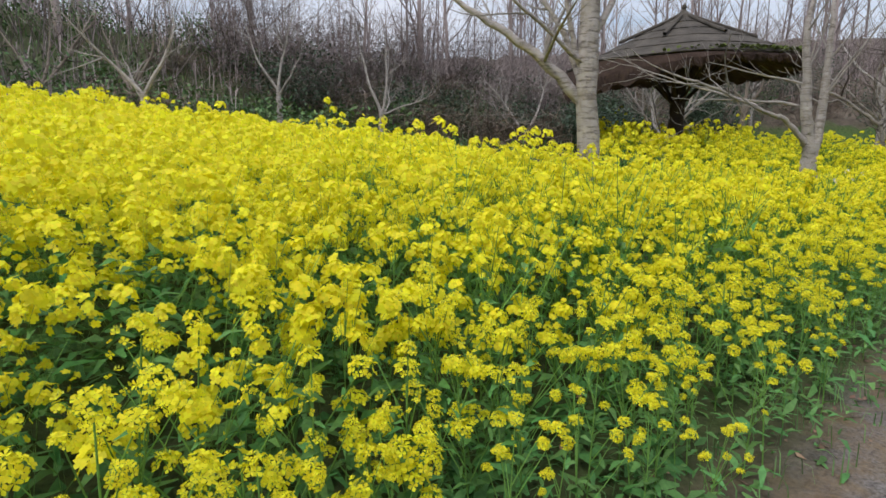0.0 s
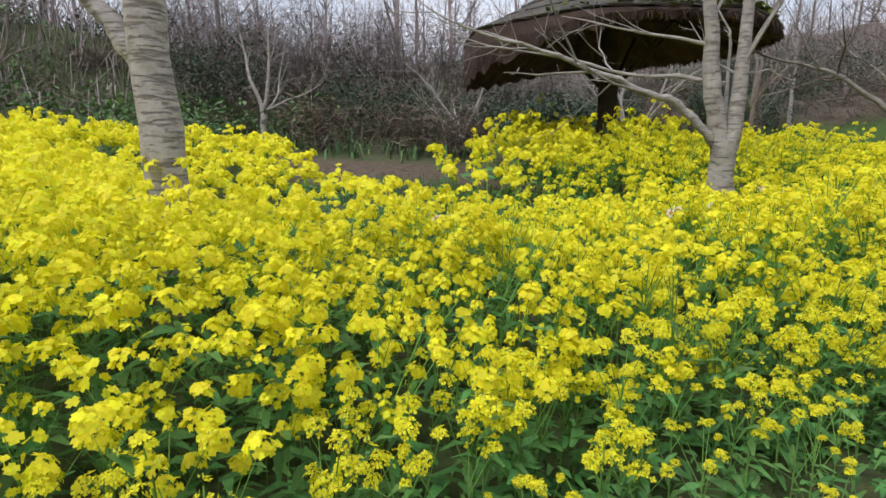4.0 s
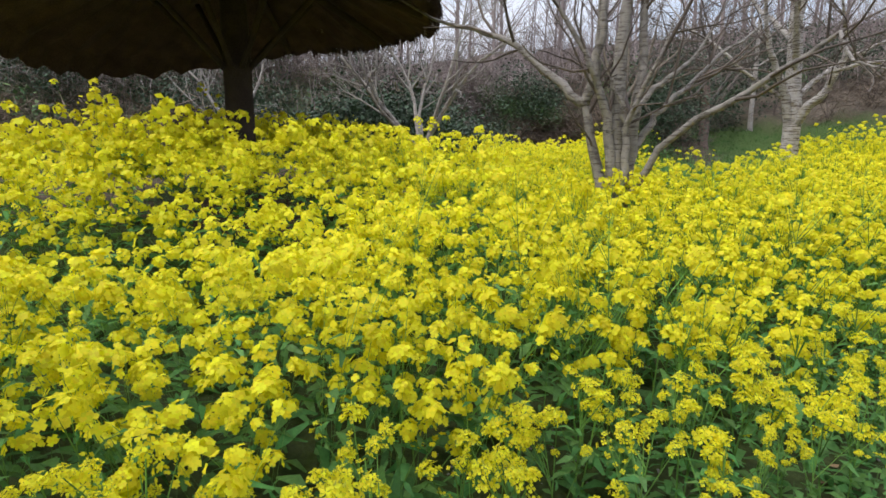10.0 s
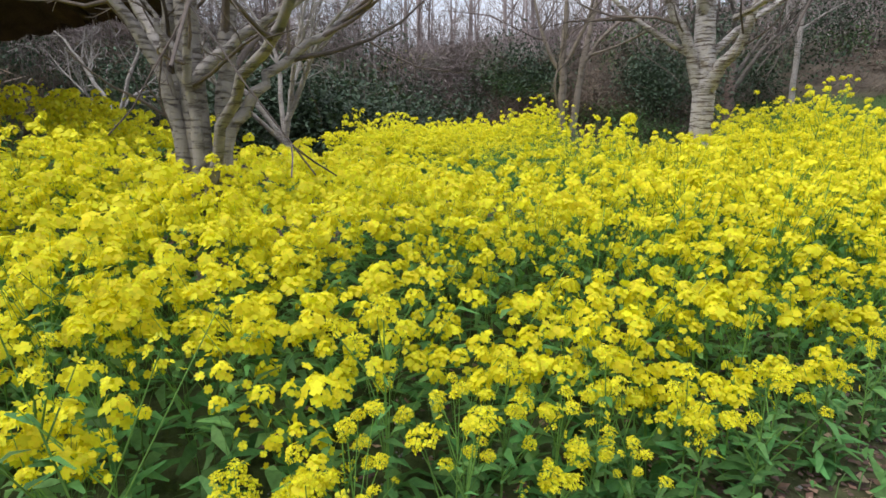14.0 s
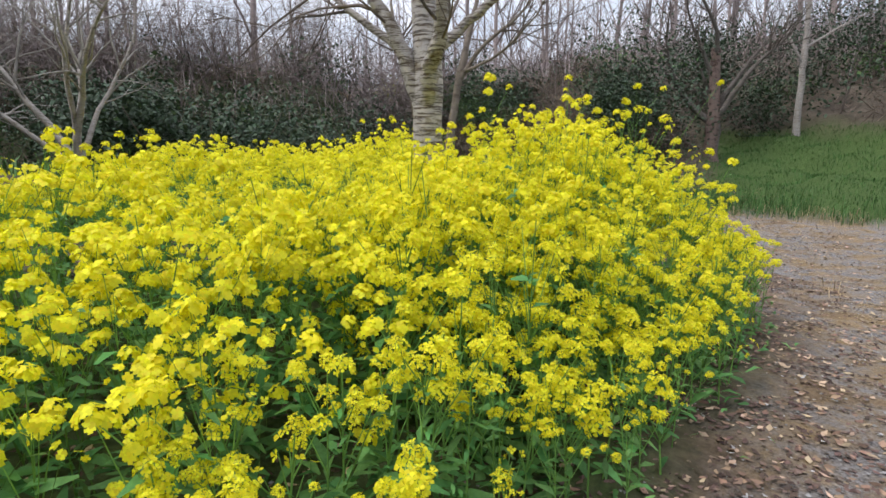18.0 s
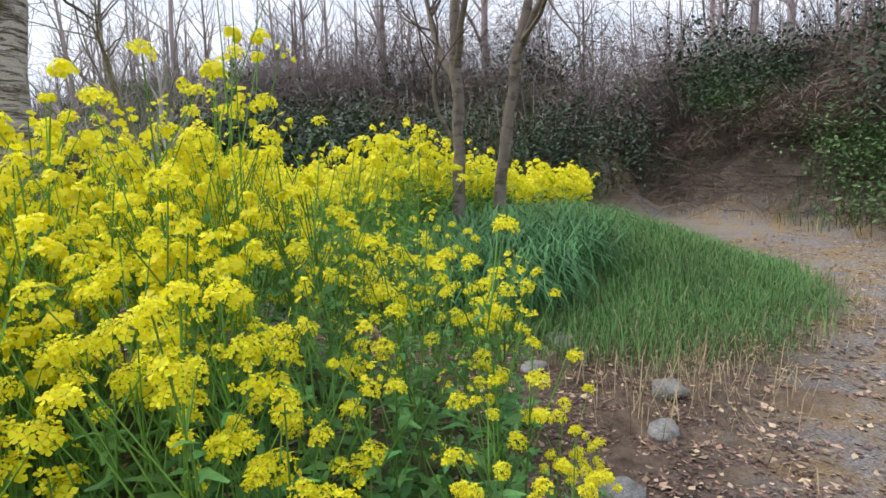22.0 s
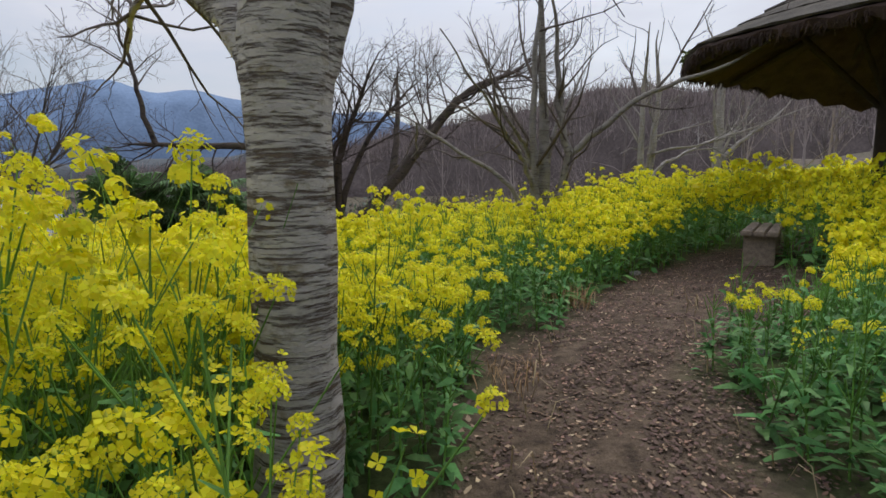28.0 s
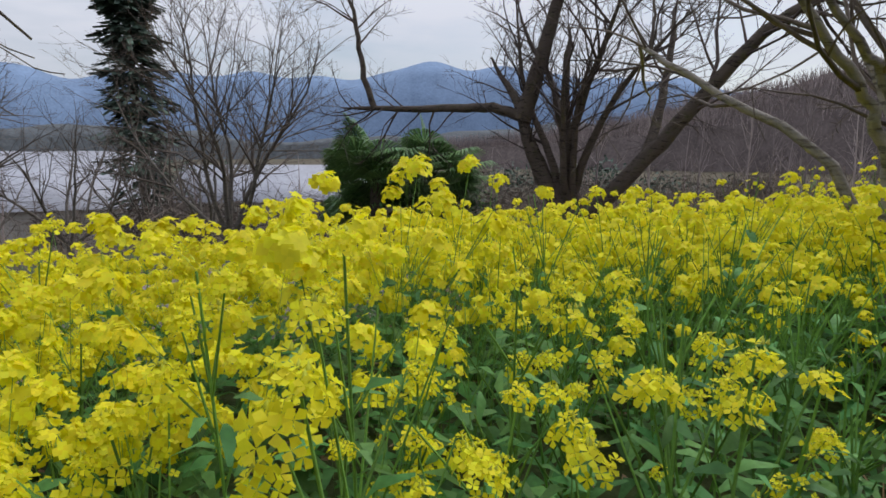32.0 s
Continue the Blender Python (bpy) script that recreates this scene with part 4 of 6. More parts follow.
def trees():
    pale = (M_BARK_PALE, M_BARK_PALE, M_PALE_TWIG)
    cherry = (M_BARK, M_BARK, M_TWIG)
    dark = (M_BARK_DARK, M_BARK_DARK, M_DARK_TWIG)
    brown = (M_BARK_BROWN, M_BARK_BROWN, M_TWIG)
    mid = (M_BARK_MID, M_BARK_MID, M_TWIG)
    bare_tree("cherry_tree", "bare cherry tree with pale banded bark among the rape", (2.72, 3.42),
              [(0, 0, 0, 0.17), (0.03, 0, 1.2, 0.14), (-0.03, 0, 2.2, 0.13), (0.02, 0.05, 4.2, 0.10)],
              [([(-0.03, 0, 1.95), (-0.25, 0.06, 2.2), (-0.63, 0.14, 2.58), (-1.12, 0.25, 2.91), (-1.62, 0.37, 3.28)], 0.085),
               ([(-0.02, 0, 2.2), (-0.24, 0.0, 2.7), (-0.3, 0.0, 3.3)], 0.045),
               (0.75, 20, 55, 2.4, 0.05), (0.6, 100, 60, 2.6, 0.05), (0.7, 200, 25, 2.6, 0.03), (0.98, 60, 75, 2.4, 0.06)], pale, 11, PLAN_SPARSE)
    bare_tree("cherry_tree", "bare cherry tree whose trunk forks into two pale stems", (7.40, 6.42),
              [(0.02, 0, 0, 0.17), (0.02, 0, 0.7, 0.14), (-0.01, 0, 1.25, 0.135), (-0.02, 0, 1.5, 0.13)],
              [([(-0.03, 0, 1.4), (-0.16, -0.03, 1.95), (-0.26, -0.04, 2.6), (-0.3, 0.0, 3.5)], 0.115),
               ([(0.04, 0, 1.4), (0.1, 0.01, 1.9), (0.12, 0.02, 2.6), (0.2, 0.1, 3.6)], 0.097),
               ([(-0.06, 0, 1.42), (-0.3, -0.04, 1.66), (-0.54, -0.08, 1.91), (-0.93, -0.14, 2.02), (-1.45, -0.22, 2.25), (-2.22, -0.34, 2.53)], 0.058),
               ([(0.12, 0.02, 2.2), (0.37, 0.06, 2.25), (0.72, 0.11, 2.12)], 0.014),
               ([(-0.04, 0.02, 2.1), (-0.6, 0.4, 2.26), (-1.1, 0.69, 2.33), (-2.2, 1.3, 2.8)], 0.03), (0.97, 60, 55, 2.0, 0.028)], pale, 12, PLAN_SPARSE)
    bare_tree("cherry_tree", "bare cherry tree of several pale stems by the inner path", (11.80, 10.2),
              [(0, 0, 0, 0.17), (-0.01, 0.02, 0.6, 0.115), (-0.03, 0.03, 1.2, 0.09), (-0.04, 0.04, 1.9, 0.078), (0.02, 0.06, 3.2, 0.05), (0.1, 0.1, 4.4, 0.018)],
              [([(-0.03, -0.02, 0.9), (-0.1, -0.07, 1.6), (-0.18, -0.13, 1.97), (-0.36, -0.28, 2.4)], 0.062),
               ([(0.05, 0.04, 0.6), (0.13, 0.1, 1.35), (0.18, 0.14, 1.85), (0.23, 0.18, 2.6), (0.2, 0.2, 3.5)], 0.075),
               ([(0.14, 0.11, 1.4), (0.25, 0.2, 1.62), (0.42, 0.33, 1.9), (0.76, 0.6, 2.18), (1.1, 0.85, 2.5)], 0.045),
               ([(0.02, -0.05, 0.5), (0.05, -0.08, 1.3), (0.06, -0.08, 1.78)], 0.055),
               ([(0.06, -0.08, 1.74), (0.2, 0.05, 1.95), (0.38, 0.2, 2.14), (0.75, 0.5, 2.42)], 0.042),
               ([(0.06, -0.08, 1.74), (-0.08, -0.12, 2.08), (-0.25, -0.2, 2.4)], 0.03),
               ([(-0.08, 0.08, 0.5), (-0.2, 0.1, 1.3), (-0.36, 0.17, 2.0)], 0.075),
               ([(-0.36, 0.17, 1.95), (-0.8, 0.38, 2.36), (-1.25, 0.6, 2.75), (-2.0, 0.95, 3.0)], 0.05),
               ([(-0.35, 0.16, 1.95), (-0.2, 0.1, 2.6), (-0.15, 0.1, 3.4)], 0.055),
               ([(0.1, -0.04, 0.95), (0.46, -0.22, 1.65), (1.2, -0.5, 2.1), (1.6, -0.7, 2.4)], 0.04)], mid, 13, PLAN_OPEN)
    bare_tree("cherry_tree", "large bare cherry tree with banded, peeling bark by the inner path", (15.225, 15.35),
              [(0, 0, 0, 0.175), (-0.025, 0, 1.0, 0.145), (-0.065, 0.0, 2.1, 0.14), (-0.1, 0.02, 3.4, 0.11), (-0.08, 0, 5.0, 0.075)],
              [([(-0.03, -0.04, 1.7), (0.08, -0.2, 2.0), (0.26, -0.34, 2.22), (0.36, -0.45, 2.42), (0.46, -0.6, 2.9)], 0.095),
               ([(-0.08, -0.02, 1.65), (-0.15, -0.08, 1.95), (-0.29, -0.17, 2.42), (-0.52, -0.3, 2.75), (-0.7, -0.4, 3.3)], 0.092),
               ([(-0.02, 0.02, 2.15), (0.28, 0.14, 2.5), (0.64, 0.25, 2.75), (1.3, 0.4, 3.1)], 0.056),
               ([(0.2, -0.5, 2.55), (0.5, -1.3, 2.62), (0.9, -2.2, 2.5)], 0.035),
               (0.5, 185, 24, 3.2, 0.045), (0.6, 235, 50, 3.2, 0.07), (0.7, 120, 45, 2.8, 0.05), (0.98, 80, 75, 2.4, 0.06)], cherry, 14)
    bare_tree("old_tree", "dark spreading bare tree with several stems below the walk", (14.52, 3.07),
              [(-0.6, 0, 0, 0.34), (-0.55, 0, 0.5, 0.3), (-0.5, 0, 0.8, 0.26)],
              [([(-0.5, 0, 0.6), (0.0, 0.0, 1.4), (0.3, 0, 2.0), (0.5, 0.0, 2.7)], 0.23),
               ([(0.46, 0, 2.55), (0.2, 0.1, 3.4), (-0.1, 0.1, 4.6), (-0.4, 0.2, 5.6)], 0.19),
               ([(0.46, 0, 2.6), (1.0, 0.05, 2.8), (1.8, 0.1, 2.78), (2.8, 0.2, 2.76), (3.67, 0.25, 2.8)], 0.115),
               ([(3.5, 0.22, 2.78), (3.75, 0.25, 3.6), (3.85, 0.2, 4.4), (4.1, 0.1, 5.1)], 0.07),
               ([(-0.7, 0, 0.6), (-0.5, 0.1, 1.6), (-0.4, 0.2, 2.4), (-0.35, 0.3, 3.7)], 0.15),
               ([(-0.6, 0, 0.5), (-1.3, 0, 1.1), (-2.1, 0.1, 2.05), (-3.3, 0.2, 3.6), (-4.0, 0.3, 4.3), (-4.8, 0.4, 4.6)], 0.19),
               ([(-1.9, 0.05, 1.9), (-2.2, -0.6, 2.9), (-2.4, -1.2, 4.2)], 0.11),
               (0.9, 120, 62, 3.6, 0.09), (0.9, 90, 58, 3.4, 0.09), (0.9, 250, 66, 4.6, 0.13), (0.9, 60, 74, 4.6, 0.12), (0.9, 30, 66, 4.4, 0.1), (0.9, 150, 70, 4.4, 0.1)], dark, 16, PLAN_DENSE)
    bare_tree("young_tree", "small bare tree with pale stems at the back of the field", (-1.22, 13.31),
              [(0, 0, 0, 0.10), (0, 0, 0.7, 0.085), (0, 0, 1.1, 0.08)],
              [(0.95, 10, 60, 2.4, 0.055), (0.95, 170, 65, 2.6, 0.055), (0.8, 90, 40, 2.0, 0.035), (0.9, 20, 20, 2.2, 0.03)], pale, 17, PLAN_MID, 8)
    bare_tree("young_tree", "small bare tree with pale stems at the back of the field", (-5.6, 8.2),
              [(0, 0, 0, 0.09), (0, 0, 0.9, 0.075), (0, 0, 1.4, 0.07)],
              [(0.95, 30, 60, 2.3, 0.05), (0.95, 190, 65, 2.4, 0.05), (0.8, 120, 40, 2.0, 0.035)], pale, 18, PLAN_MID, 8)
    bare_tree("young_tree", "small bare tree with pale stems at the back of the field", (-4.3, 13.2),
              [(0, 0, 0, 0.09), (0, 0, 0.9, 0.08), (0, 0, 1.6, 0.07)],
              [(0.95, 60, 70, 2.6, 0.05), (0.9, 200, 55, 2.4, 0.045), (0.8, 330, 40, 2.0, 0.035)], pale, 19, PLAN_MID, 8)
    bare_tree("young_tree", "bare tree forking low into many thin pale branches", (8.25, 15.95),
              [(0, 0, 0, 0.12), (0, 0, 0.35, 0.10), (0, 0, 0.7, 0.095)],
              [(0.95, 20, 66, 3.6, 0.065), (0.95, 195, 60, 3.8, 0.07), (0.9, 80, 62, 3.4, 0.055), (0.9, 250, 42, 3.4, 0.05), (0.97, 330, 74, 3.8, 0.055), (0.97, 140, 78, 3.8, 0.055)], pale, 20, PLAN_NEAR, 8)
    bare_tree("young_tree", "small bare tree with pale stems at the back of the field", (3.46, 16.4),
              [(0, 0, 0, 0.10), (0, 0, 0.5, 0.085), (0, 0, 0.9, 0.08)],
              [(0.95, 15, 66, 2.8, 0.055), (0.95, 185, 60, 2.8, 0.055), (0.9, 90, 50, 2.2, 0.04), (0.8, 170, 30, 2.4, 0.03)], pale, 26, PLAN_MID, 8)
    for k, at in enumerate([(-10.5, 11.8), (-8.7, 13.0)]):
        bare_tree("young_tree", "dark forked bare tree on the slope behind the field", at,
                  [(0, 0, 0, 0.11), (0, 0, 0.6, 0.095), (0, 0, 1.0, 0.09)],
                  [(0.95, 20, 48, 2.8, 0.06), (0.95, 165, 46, 2.8, 0.06), (0.9, 90, 65, 2.6, 0.05)], brown, 27 + k, PLAN_MID, 8)
    bare_tree("slim_tree", "slim bare tree with a smooth brown trunk in the rape", (12.72, 19.58),
              [(0, 0, 0, 0.09), (0, 0, 1.4, 0.078), (0, 0, 2.3, 0.072), (0.05, 0, 3.6, 0.05)],
              [(0.32, 250, 55, 2.4, 0.03), (0.62, 200, 50, 2.6, 0.05), (0.66, 20, 50, 2.6, 0.05), (0.98, 100, 70, 2.2, 0.04)], brown, 22, PLAN_MID, 10)
    bare_tree("slim_tree", "slim bare tree with a smooth brown trunk in the rape", (12.86, 20.1),
              [(0, 0, 0, 0.085), (0.05, 0.05, 1.2, 0.075), (0.2, 0.2, 2.4, 0.07), (0.4, 0.4, 3.6, 0.05)],
              [(0.66, 20, 40, 2.6, 0.05), (0.7, 330, 20, 3.4, 0.03), (0.98, 60, 70, 2.2, 0.04)], brown, 23, PLAN_MID, 10)
    bare_tree("rough_tree", "dark bare tree with two twisted reddish stems on grass", (17.15, 30.0),
              [(-0.12, 0, 0, 0.25), (-0.14, 0, 0.9, 0.2), (-0.1, 0, 1.8, 0.18), (-0.16, 0, 3.6, 0.14)],
              [(0.02, 5, 84, 3.2, 0.2), (0.5, 176, 42, 4.0, 0.11), (0.55, 10, 45, 3.8, 0.10), (0.6, 60, 60, 3.5, 0.10), (0.8, 200, 60, 3.2, 0.08), (0.95, 300, 70, 3.2, 0.08)], (M_BARK_RED, M_BARK_GREY, M_TWIG), 24, PLAN_MID, 12)
    bare_tree("slim_tree", "slim tree with a pale grey trunk on the grass bank", (19.4, 32.0),
              [(0, 0, 0, 0.12), (0, 0, 1.6, 0.10), (0.03, 0, 3.2, 0.09), (0.03, 0, 5, 0.06)],
              [(0.5, 200, 45, 2.6, 0.05), (0.6, 20, 45, 2.4, 0.05), (0.85, 120, 60, 2.4, 0.04), (0.98, 300, 70, 2.2, 0.04)], pale, 25, PLAN_MID, 8)


def magnolia():
    """A tree in pale blossom on top of the bank."""
    at = (-3.4, 32.6)
    tree = bare_tree("magnolia_tree", "leafless tree covered in pale blossom on the bank", at,
                     [(0, 0, 0, 0.16), (0, 0, 1.0, 0.14), (0, 0, 2.2, 0.12)],
                     [(0.9, k * 58, 55 + 8 * (k % 3), 3.8, 0.07) for k in range(6)], (M_BARK_BROWN, M_BARK_BROWN, M_TWIG), 61, PLAN_MID, 8)
    rnd = np.random.default_rng(62)
    n = 2400
    p = rnd.normal(0, 1, (n, 3))
    p *= (rnd.random(n) ** 0.33 / np.linalg.norm(p, axis=1))[:, None]
    p = p * np.array([2.9, 2.9, 2.2]) + np.array([0, 0, 4.4])
    lv = np.array([(-0.5, 0, 0.1), (0, 0.3, 0), (0.5, 0, 0.1), (0, -0.3, 0)]) * 0.17
    T = turned(rnd.uniform(0, 6.28, n), rnd.uniform(0, 1.3, n), rnd.uniform(0, 6.28, n), rnd.uniform(0.6, 1.3, n))
    tagged(mesh_object("blossom", *spread(lv, np.array([(0, 1, 2, 3)]), p, T), M_BLOSSOM, tree, label="pale cream blossom"), kind="stuff")


def soft_template(rnd, n, size):
    """A clump of loose leaves in a ball of uneven outline."""
    p = rnd.normal(0, 1, (n, 3))
    p /= np.linalg.norm(p, axis=1, keepdims=True)
    p *= (rnd.random(n) ** 0.4 * (1 + 0.25 * np.sin(3 * p[:, 0] + 5 * p[:, 1])))[:, None]
    lv = np.array([(-0.5, 0, 0), (0, 0.24, 0.05), (0.5, 0, 0), (0, -0.24, 0.05)]) * size
    T = turned(rnd.uniform(0, 6.28, n), rnd.uniform(0, 1.4, n), rnd.uniform(0, 6.28, n), rnd.uniform(0.6, 1.4, n))
    return p, lv, np.array([(0, 1, 2, 3)]), T


def shrub(label, at, radius, tall, mat, n, leaf, seed, twiggy=False):
    rnd = np.random.default_rng(seed)
    base = (at[0], at[1], ground_at(*at) - 0.1)
    ob = thing("shrub", base, label, "shrub")
    chunks = []
    lumps = [np.array([*rnd.normal(0, 0.42, 2) * radius, tall * rnd.uniform(0.2, 0.6)]) for _ in range(6)]
    for o in lumps:
        p, lv, lf, T = soft_template(rnd, n // 6, leaf)
        if twiggy:
            lv = lv * np.array([4.0, 0.3, 1.0])
        p = p * np.array([radius * 0.68, radius * 0.68, tall * 0.42]) + o
        p[:, 2] = np.maximum(p[:, 2], 0.02)
        chunks.append(spread(lv, lf, p, T))
    tagged(mesh_object("foliage", *joined(chunks), mat, ob), kind="stuff")
    st = [tube_path(curve((0, 0, 0), direction(rnd.uniform(0, 360), rnd.uniform(50, 85)), tall * 0.8, rnd), np.linspace(0.03, 0.008, 7), 4) for _ in range(3)]
    tagged(mesh_object("branchwork", *joined(st), M_TWIG, ob), kind="stuff")


def woods():
    rnd = np.random.default_rng(5)
    templates = []
    for k in range(7):
        out = []
        h = 9 + 4 * rnd.random()
        q = curve((0, 0, 0), (0, 0, 1), h, rnd, 0.06, 0.15, 8)
        rr = np.linspace(0.13, 0.02, len(q))
        out.append(tube_path(q, rr, 5))
        for _ in range(13):
            u = rnd.uniform(0.2, 0.95)
            i = min(int(u * 8), 7)
            ln = h * 0.36 * (1.2 - u) + 0.5
            b = curve(q[i], direction(rnd.uniform(0, 360), rnd.uniform(35, 70)), ln, rnd, 0.25, 0.15, 4)
            br = np.linspace(rr[i] * 0.5, 0.012, len(b))
            out.append(tube_path(b, br, 3))
            offshoots(b, br, ln, 0, rnd, out, [(0.9, 0.55, 38, 3, 2)])
        templates.append(joined(out))
    spots = []
    for _ in range(6000):
        x, y = rnd.uniform(-75, 60), rnd.uniform(-30, 100)
        d, side = to_line(MAIN, np.array([x]), np.array([y]))
        past = y - bank_line(x)
        rear = side[0] > 0 and (d[0] > 18 or west_bank(x, y) > 3.2)
        bank = side[0] < 0 and past > (5 if x < 15 else 14)
        gap = x < -2 and y < 6 and rnd.random() < 0.75
        if (rear or bank) and not gap and rnd.random() < 1.4 / (1 + 0.03 * d[0]):
            if all((x - a) ** 2 + (y - b) ** 2 > 2.2 for a, b in spots):
                spots.append((x, y))
        if len(spots) >= 230:
            break
    for _ in range(90):
        a, r = rnd.uniform(radians(205), radians(332)), rnd.uniform(24, 75)
        spots.append((14 + r * np.cos(a), 12 + r * np.sin(a)))
    # thin saplings and brush between the trunks
    n = 9000
    x, y = rnd.uniform(-50, 45, n), rnd.uniform(14, 70, n)
    d, side = to_line(MAIN, x, y)
    past = y - bank_line(x)
    ok = ((side > 0) & ((d > 18) | (west_bank(x, y) > 2.5))) | ((side < 0) & (past > np.where(x < 15, 4.5, 12)))
    x, y = x[ok], y[ok]
    n = len(x)
    p = np.stack([x, y, height(x, y)], 1)
    long = rnd.uniform(1.0, 5.0, n)
    q = p + np.stack([rnd.normal(0, 0.5, n) * long, rnd.normal(0, 0.5, n) * long, long], 1)
    tagged(mesh_object("sapling_brush", *tubes(p, q, rnd.uniform(0.012, 0.03, n), np.full(n, 0.006)), M_FARWOOD), "thin leafless saplings and brush between the trunks", "undergrowth", kind="stuff")
    n = 26000
    x, y = rnd.uniform(-45, 40, n), rnd.uniform(8, 60, n)
    d, side = to_line(MAIN, x, y)
    past = y - bank_line(x)
    ok = ((side > 0) & (d < 40) & ((d > 17) | (west_bank(x, y) > 1.5))) | ((side < 0) & (past > np.where(x < 15.2, 3.5, 11)))
    blades("brush", "tangled grey-brown brush under the bare trees", x[ok], y[ok], 2.0, 0.03, M_FARWOOD, 0.9, "undergrowth")
    vs, fs, k = [], [], 0
    for n, (x, y) in enumerate(spots):
        tv, tf = templates[n % 7]
        w, s_ = rnd.uniform(0, 6.28), rnd.uniform(0.75, 1.35) * (0.5 if y < 2 and x > -12 else 1)
        c, s2 = np.cos(w) * s_, np.sin(w) * s_
        v = np.stack([tv[:, 0] * c - tv[:, 1] * s2, tv[:, 0] * s2 + tv[:, 1] * c, tv[:, 2] * s_], 1) + (x, y, ground_at(x, y) - 0.1)
        vs.append(v)
        fs.append(tf + k)
        k += len(v)
    ob = mesh_object("bare_woods", np.concatenate(vs), np.concatenate(fs), M_FARWOOD)
    tagged(ob, "grey-brown leafless woodland on the slope behind the field", "woodland", kind="stuff")


# ---- thatched shelter ----
def shelter():
    cx, cy = UMBRELLA
    g = ground_at(cx, cy)
    eave, top, R = 3.52 - g, 4.80 - g, 2.9
    ob = thing("thatched_shelter", (cx, cy, g), "round thatched parasol shelter on one dark post, roof weathered and mossy", "shelter")
    rnd = np.random.default_rng(3)
    corner = 8
    m = 112

    def rim(w):
        step_ = 2 * np.pi / corner
        q = (w + 0.2) % step_ - step_ / 2
        return np.cos(step_ / 2) / np.cos(q) * 0.6 + 0.4

    def hang(w):
        """How far the old thatch sags below the eave: most on the west side."""
        return 0.13 + 0.66 * np.maximum(np.cos(w - radians(185)), 0) ** 1.5

    courses = 5
    for c in range(courses):
        u0, u1 = c / courses, (c + 1) / courses
        bm = bmesh.new()
        rings = []
        for j, (u, lift) in enumerate(((u0, 0.0), (u1, 0.0), (u1, -0.018), (u0, -0.16))):
            ring = []
            for k in range(m):
                w = 2 * np.pi * k / m
                ragged = (0.015 * np.sin(k * 2.7) + rnd.normal(0, 0.01)) if j in (1, 2) else 0
                r = max(R * (u + (0.008 if j == 1 else 0.0)) * rim(w) + ragged, 0.05)
                z = top - (top - eave) * (u ** 1.02) + 0.006 * (courses - c) + lift - (abs(rnd.normal(0, 0.012)) if j == 2 else 0)
                ring.append(bm.verts.new((r * np.cos(w), r * np.sin(w), z)))
            rings.append(ring)
        for a, b in ((0, 1), (1, 2), (2, 3)):
            for k in range(m):
                bm.faces.new((rings[a][k], rings[b][k], rings[b][(k + 1) % m], rings[a][(k + 1) % m]))
        part("thatch_course", bm, M_THATCH, ob)
    # ridge rolls along the hips
    for k in range(corner):
        w = (k + 0.5) * 2 * np.pi / corner - 0.2
        pts = [(r * np.cos(w), r * np.sin(w), top - (top - eave) * (r / R) ** 0.95 + 0.09) for r in np.linspace(0.12, R * rim(w) * 0.62, 7)]
        mesh_object("ridge_roll", *tube_path(pts, [0.045] * 7, 6), M_THATCH, ob, smooth=True)
    # sagging skirt of old straw and the dark underside
    bm = bmesh.new()
    rows = []
    for j in range(5):
        ring = []
        for k in range(m):
            w = 2 * np.pi * k / m
            low = hang(w) + 0.05 * np.sin(k * 1.9) + abs(rnd.normal(0, 0.03))
            r, z = ((R * 1.0 * rim(w), eave - 0.04), (R * 1.005 * rim(w), eave - low * 0.5), (R * 0.985 * rim(w), eave - low), (R * 0.9 * rim(w), eave - low * 0.6), (0.2, top - 0.35))[j]
            ring.append(bm.verts.new((r * np.cos(w) + rnd.normal(0, 0.008), r * np.sin(w) + rnd.normal(0, 0.008), z)))
        rows.append(ring)
    for a, b in zip(rows[:-1], rows[1:]):
        for k in range(m):
            bm.faces.new((a[k], b[k], b[(k + 1) % m], a[(k + 1) % m]))
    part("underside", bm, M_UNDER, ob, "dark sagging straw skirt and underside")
    n = 3000
    w = rnd.uniform(0, 2 * np.pi, n)
    r = R * rim(w) * rnd.uniform(0.95, 1.01, n)
    p = np.stack([r * np.cos(w), r * np.sin(w), eave - hang(w) * rnd.uniform(0.5, 0.9, n)], 1)
    q = p + np.stack([np.cos(w) * 0.02, np.sin(w) * 0.02, -rnd.uniform(0.03, 0.13, n)], 1) + rnd.normal(0, 0.02, (n, 3))
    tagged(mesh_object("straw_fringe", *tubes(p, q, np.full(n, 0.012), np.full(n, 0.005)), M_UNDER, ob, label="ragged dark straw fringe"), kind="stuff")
    # moss on the south-east eave
    n = 500
    w = rnd.normal(radians(290), 0.35, n)
    r = R * rim(w) * rnd.uniform(0.93, 1.015, n)
    p = np.stack([r * np.cos(w), r * np.sin(w), eave + 0.09 - 0.1 * rnd.random(n) ** 2], 1)
    lv = np.array([(-0.03, -0.02, 0), (0.03, -0.02, 0), (0.02, 0.03, 0.02), (-0.02, 0.03, 0.02)])
    tagged(mesh_object("moss", *spread(lv, np.array([(0, 1, 2, 3)]), p, turned(rnd.uniform(0, 6.28, n), rnd.uniform(0, 0.9, n), rnd.uniform(0, 6.28, n), rnd.uniform(0.6, 1.6, n))), M_MOSS, ob, label="yellow-green moss tufts"), kind="stuff")
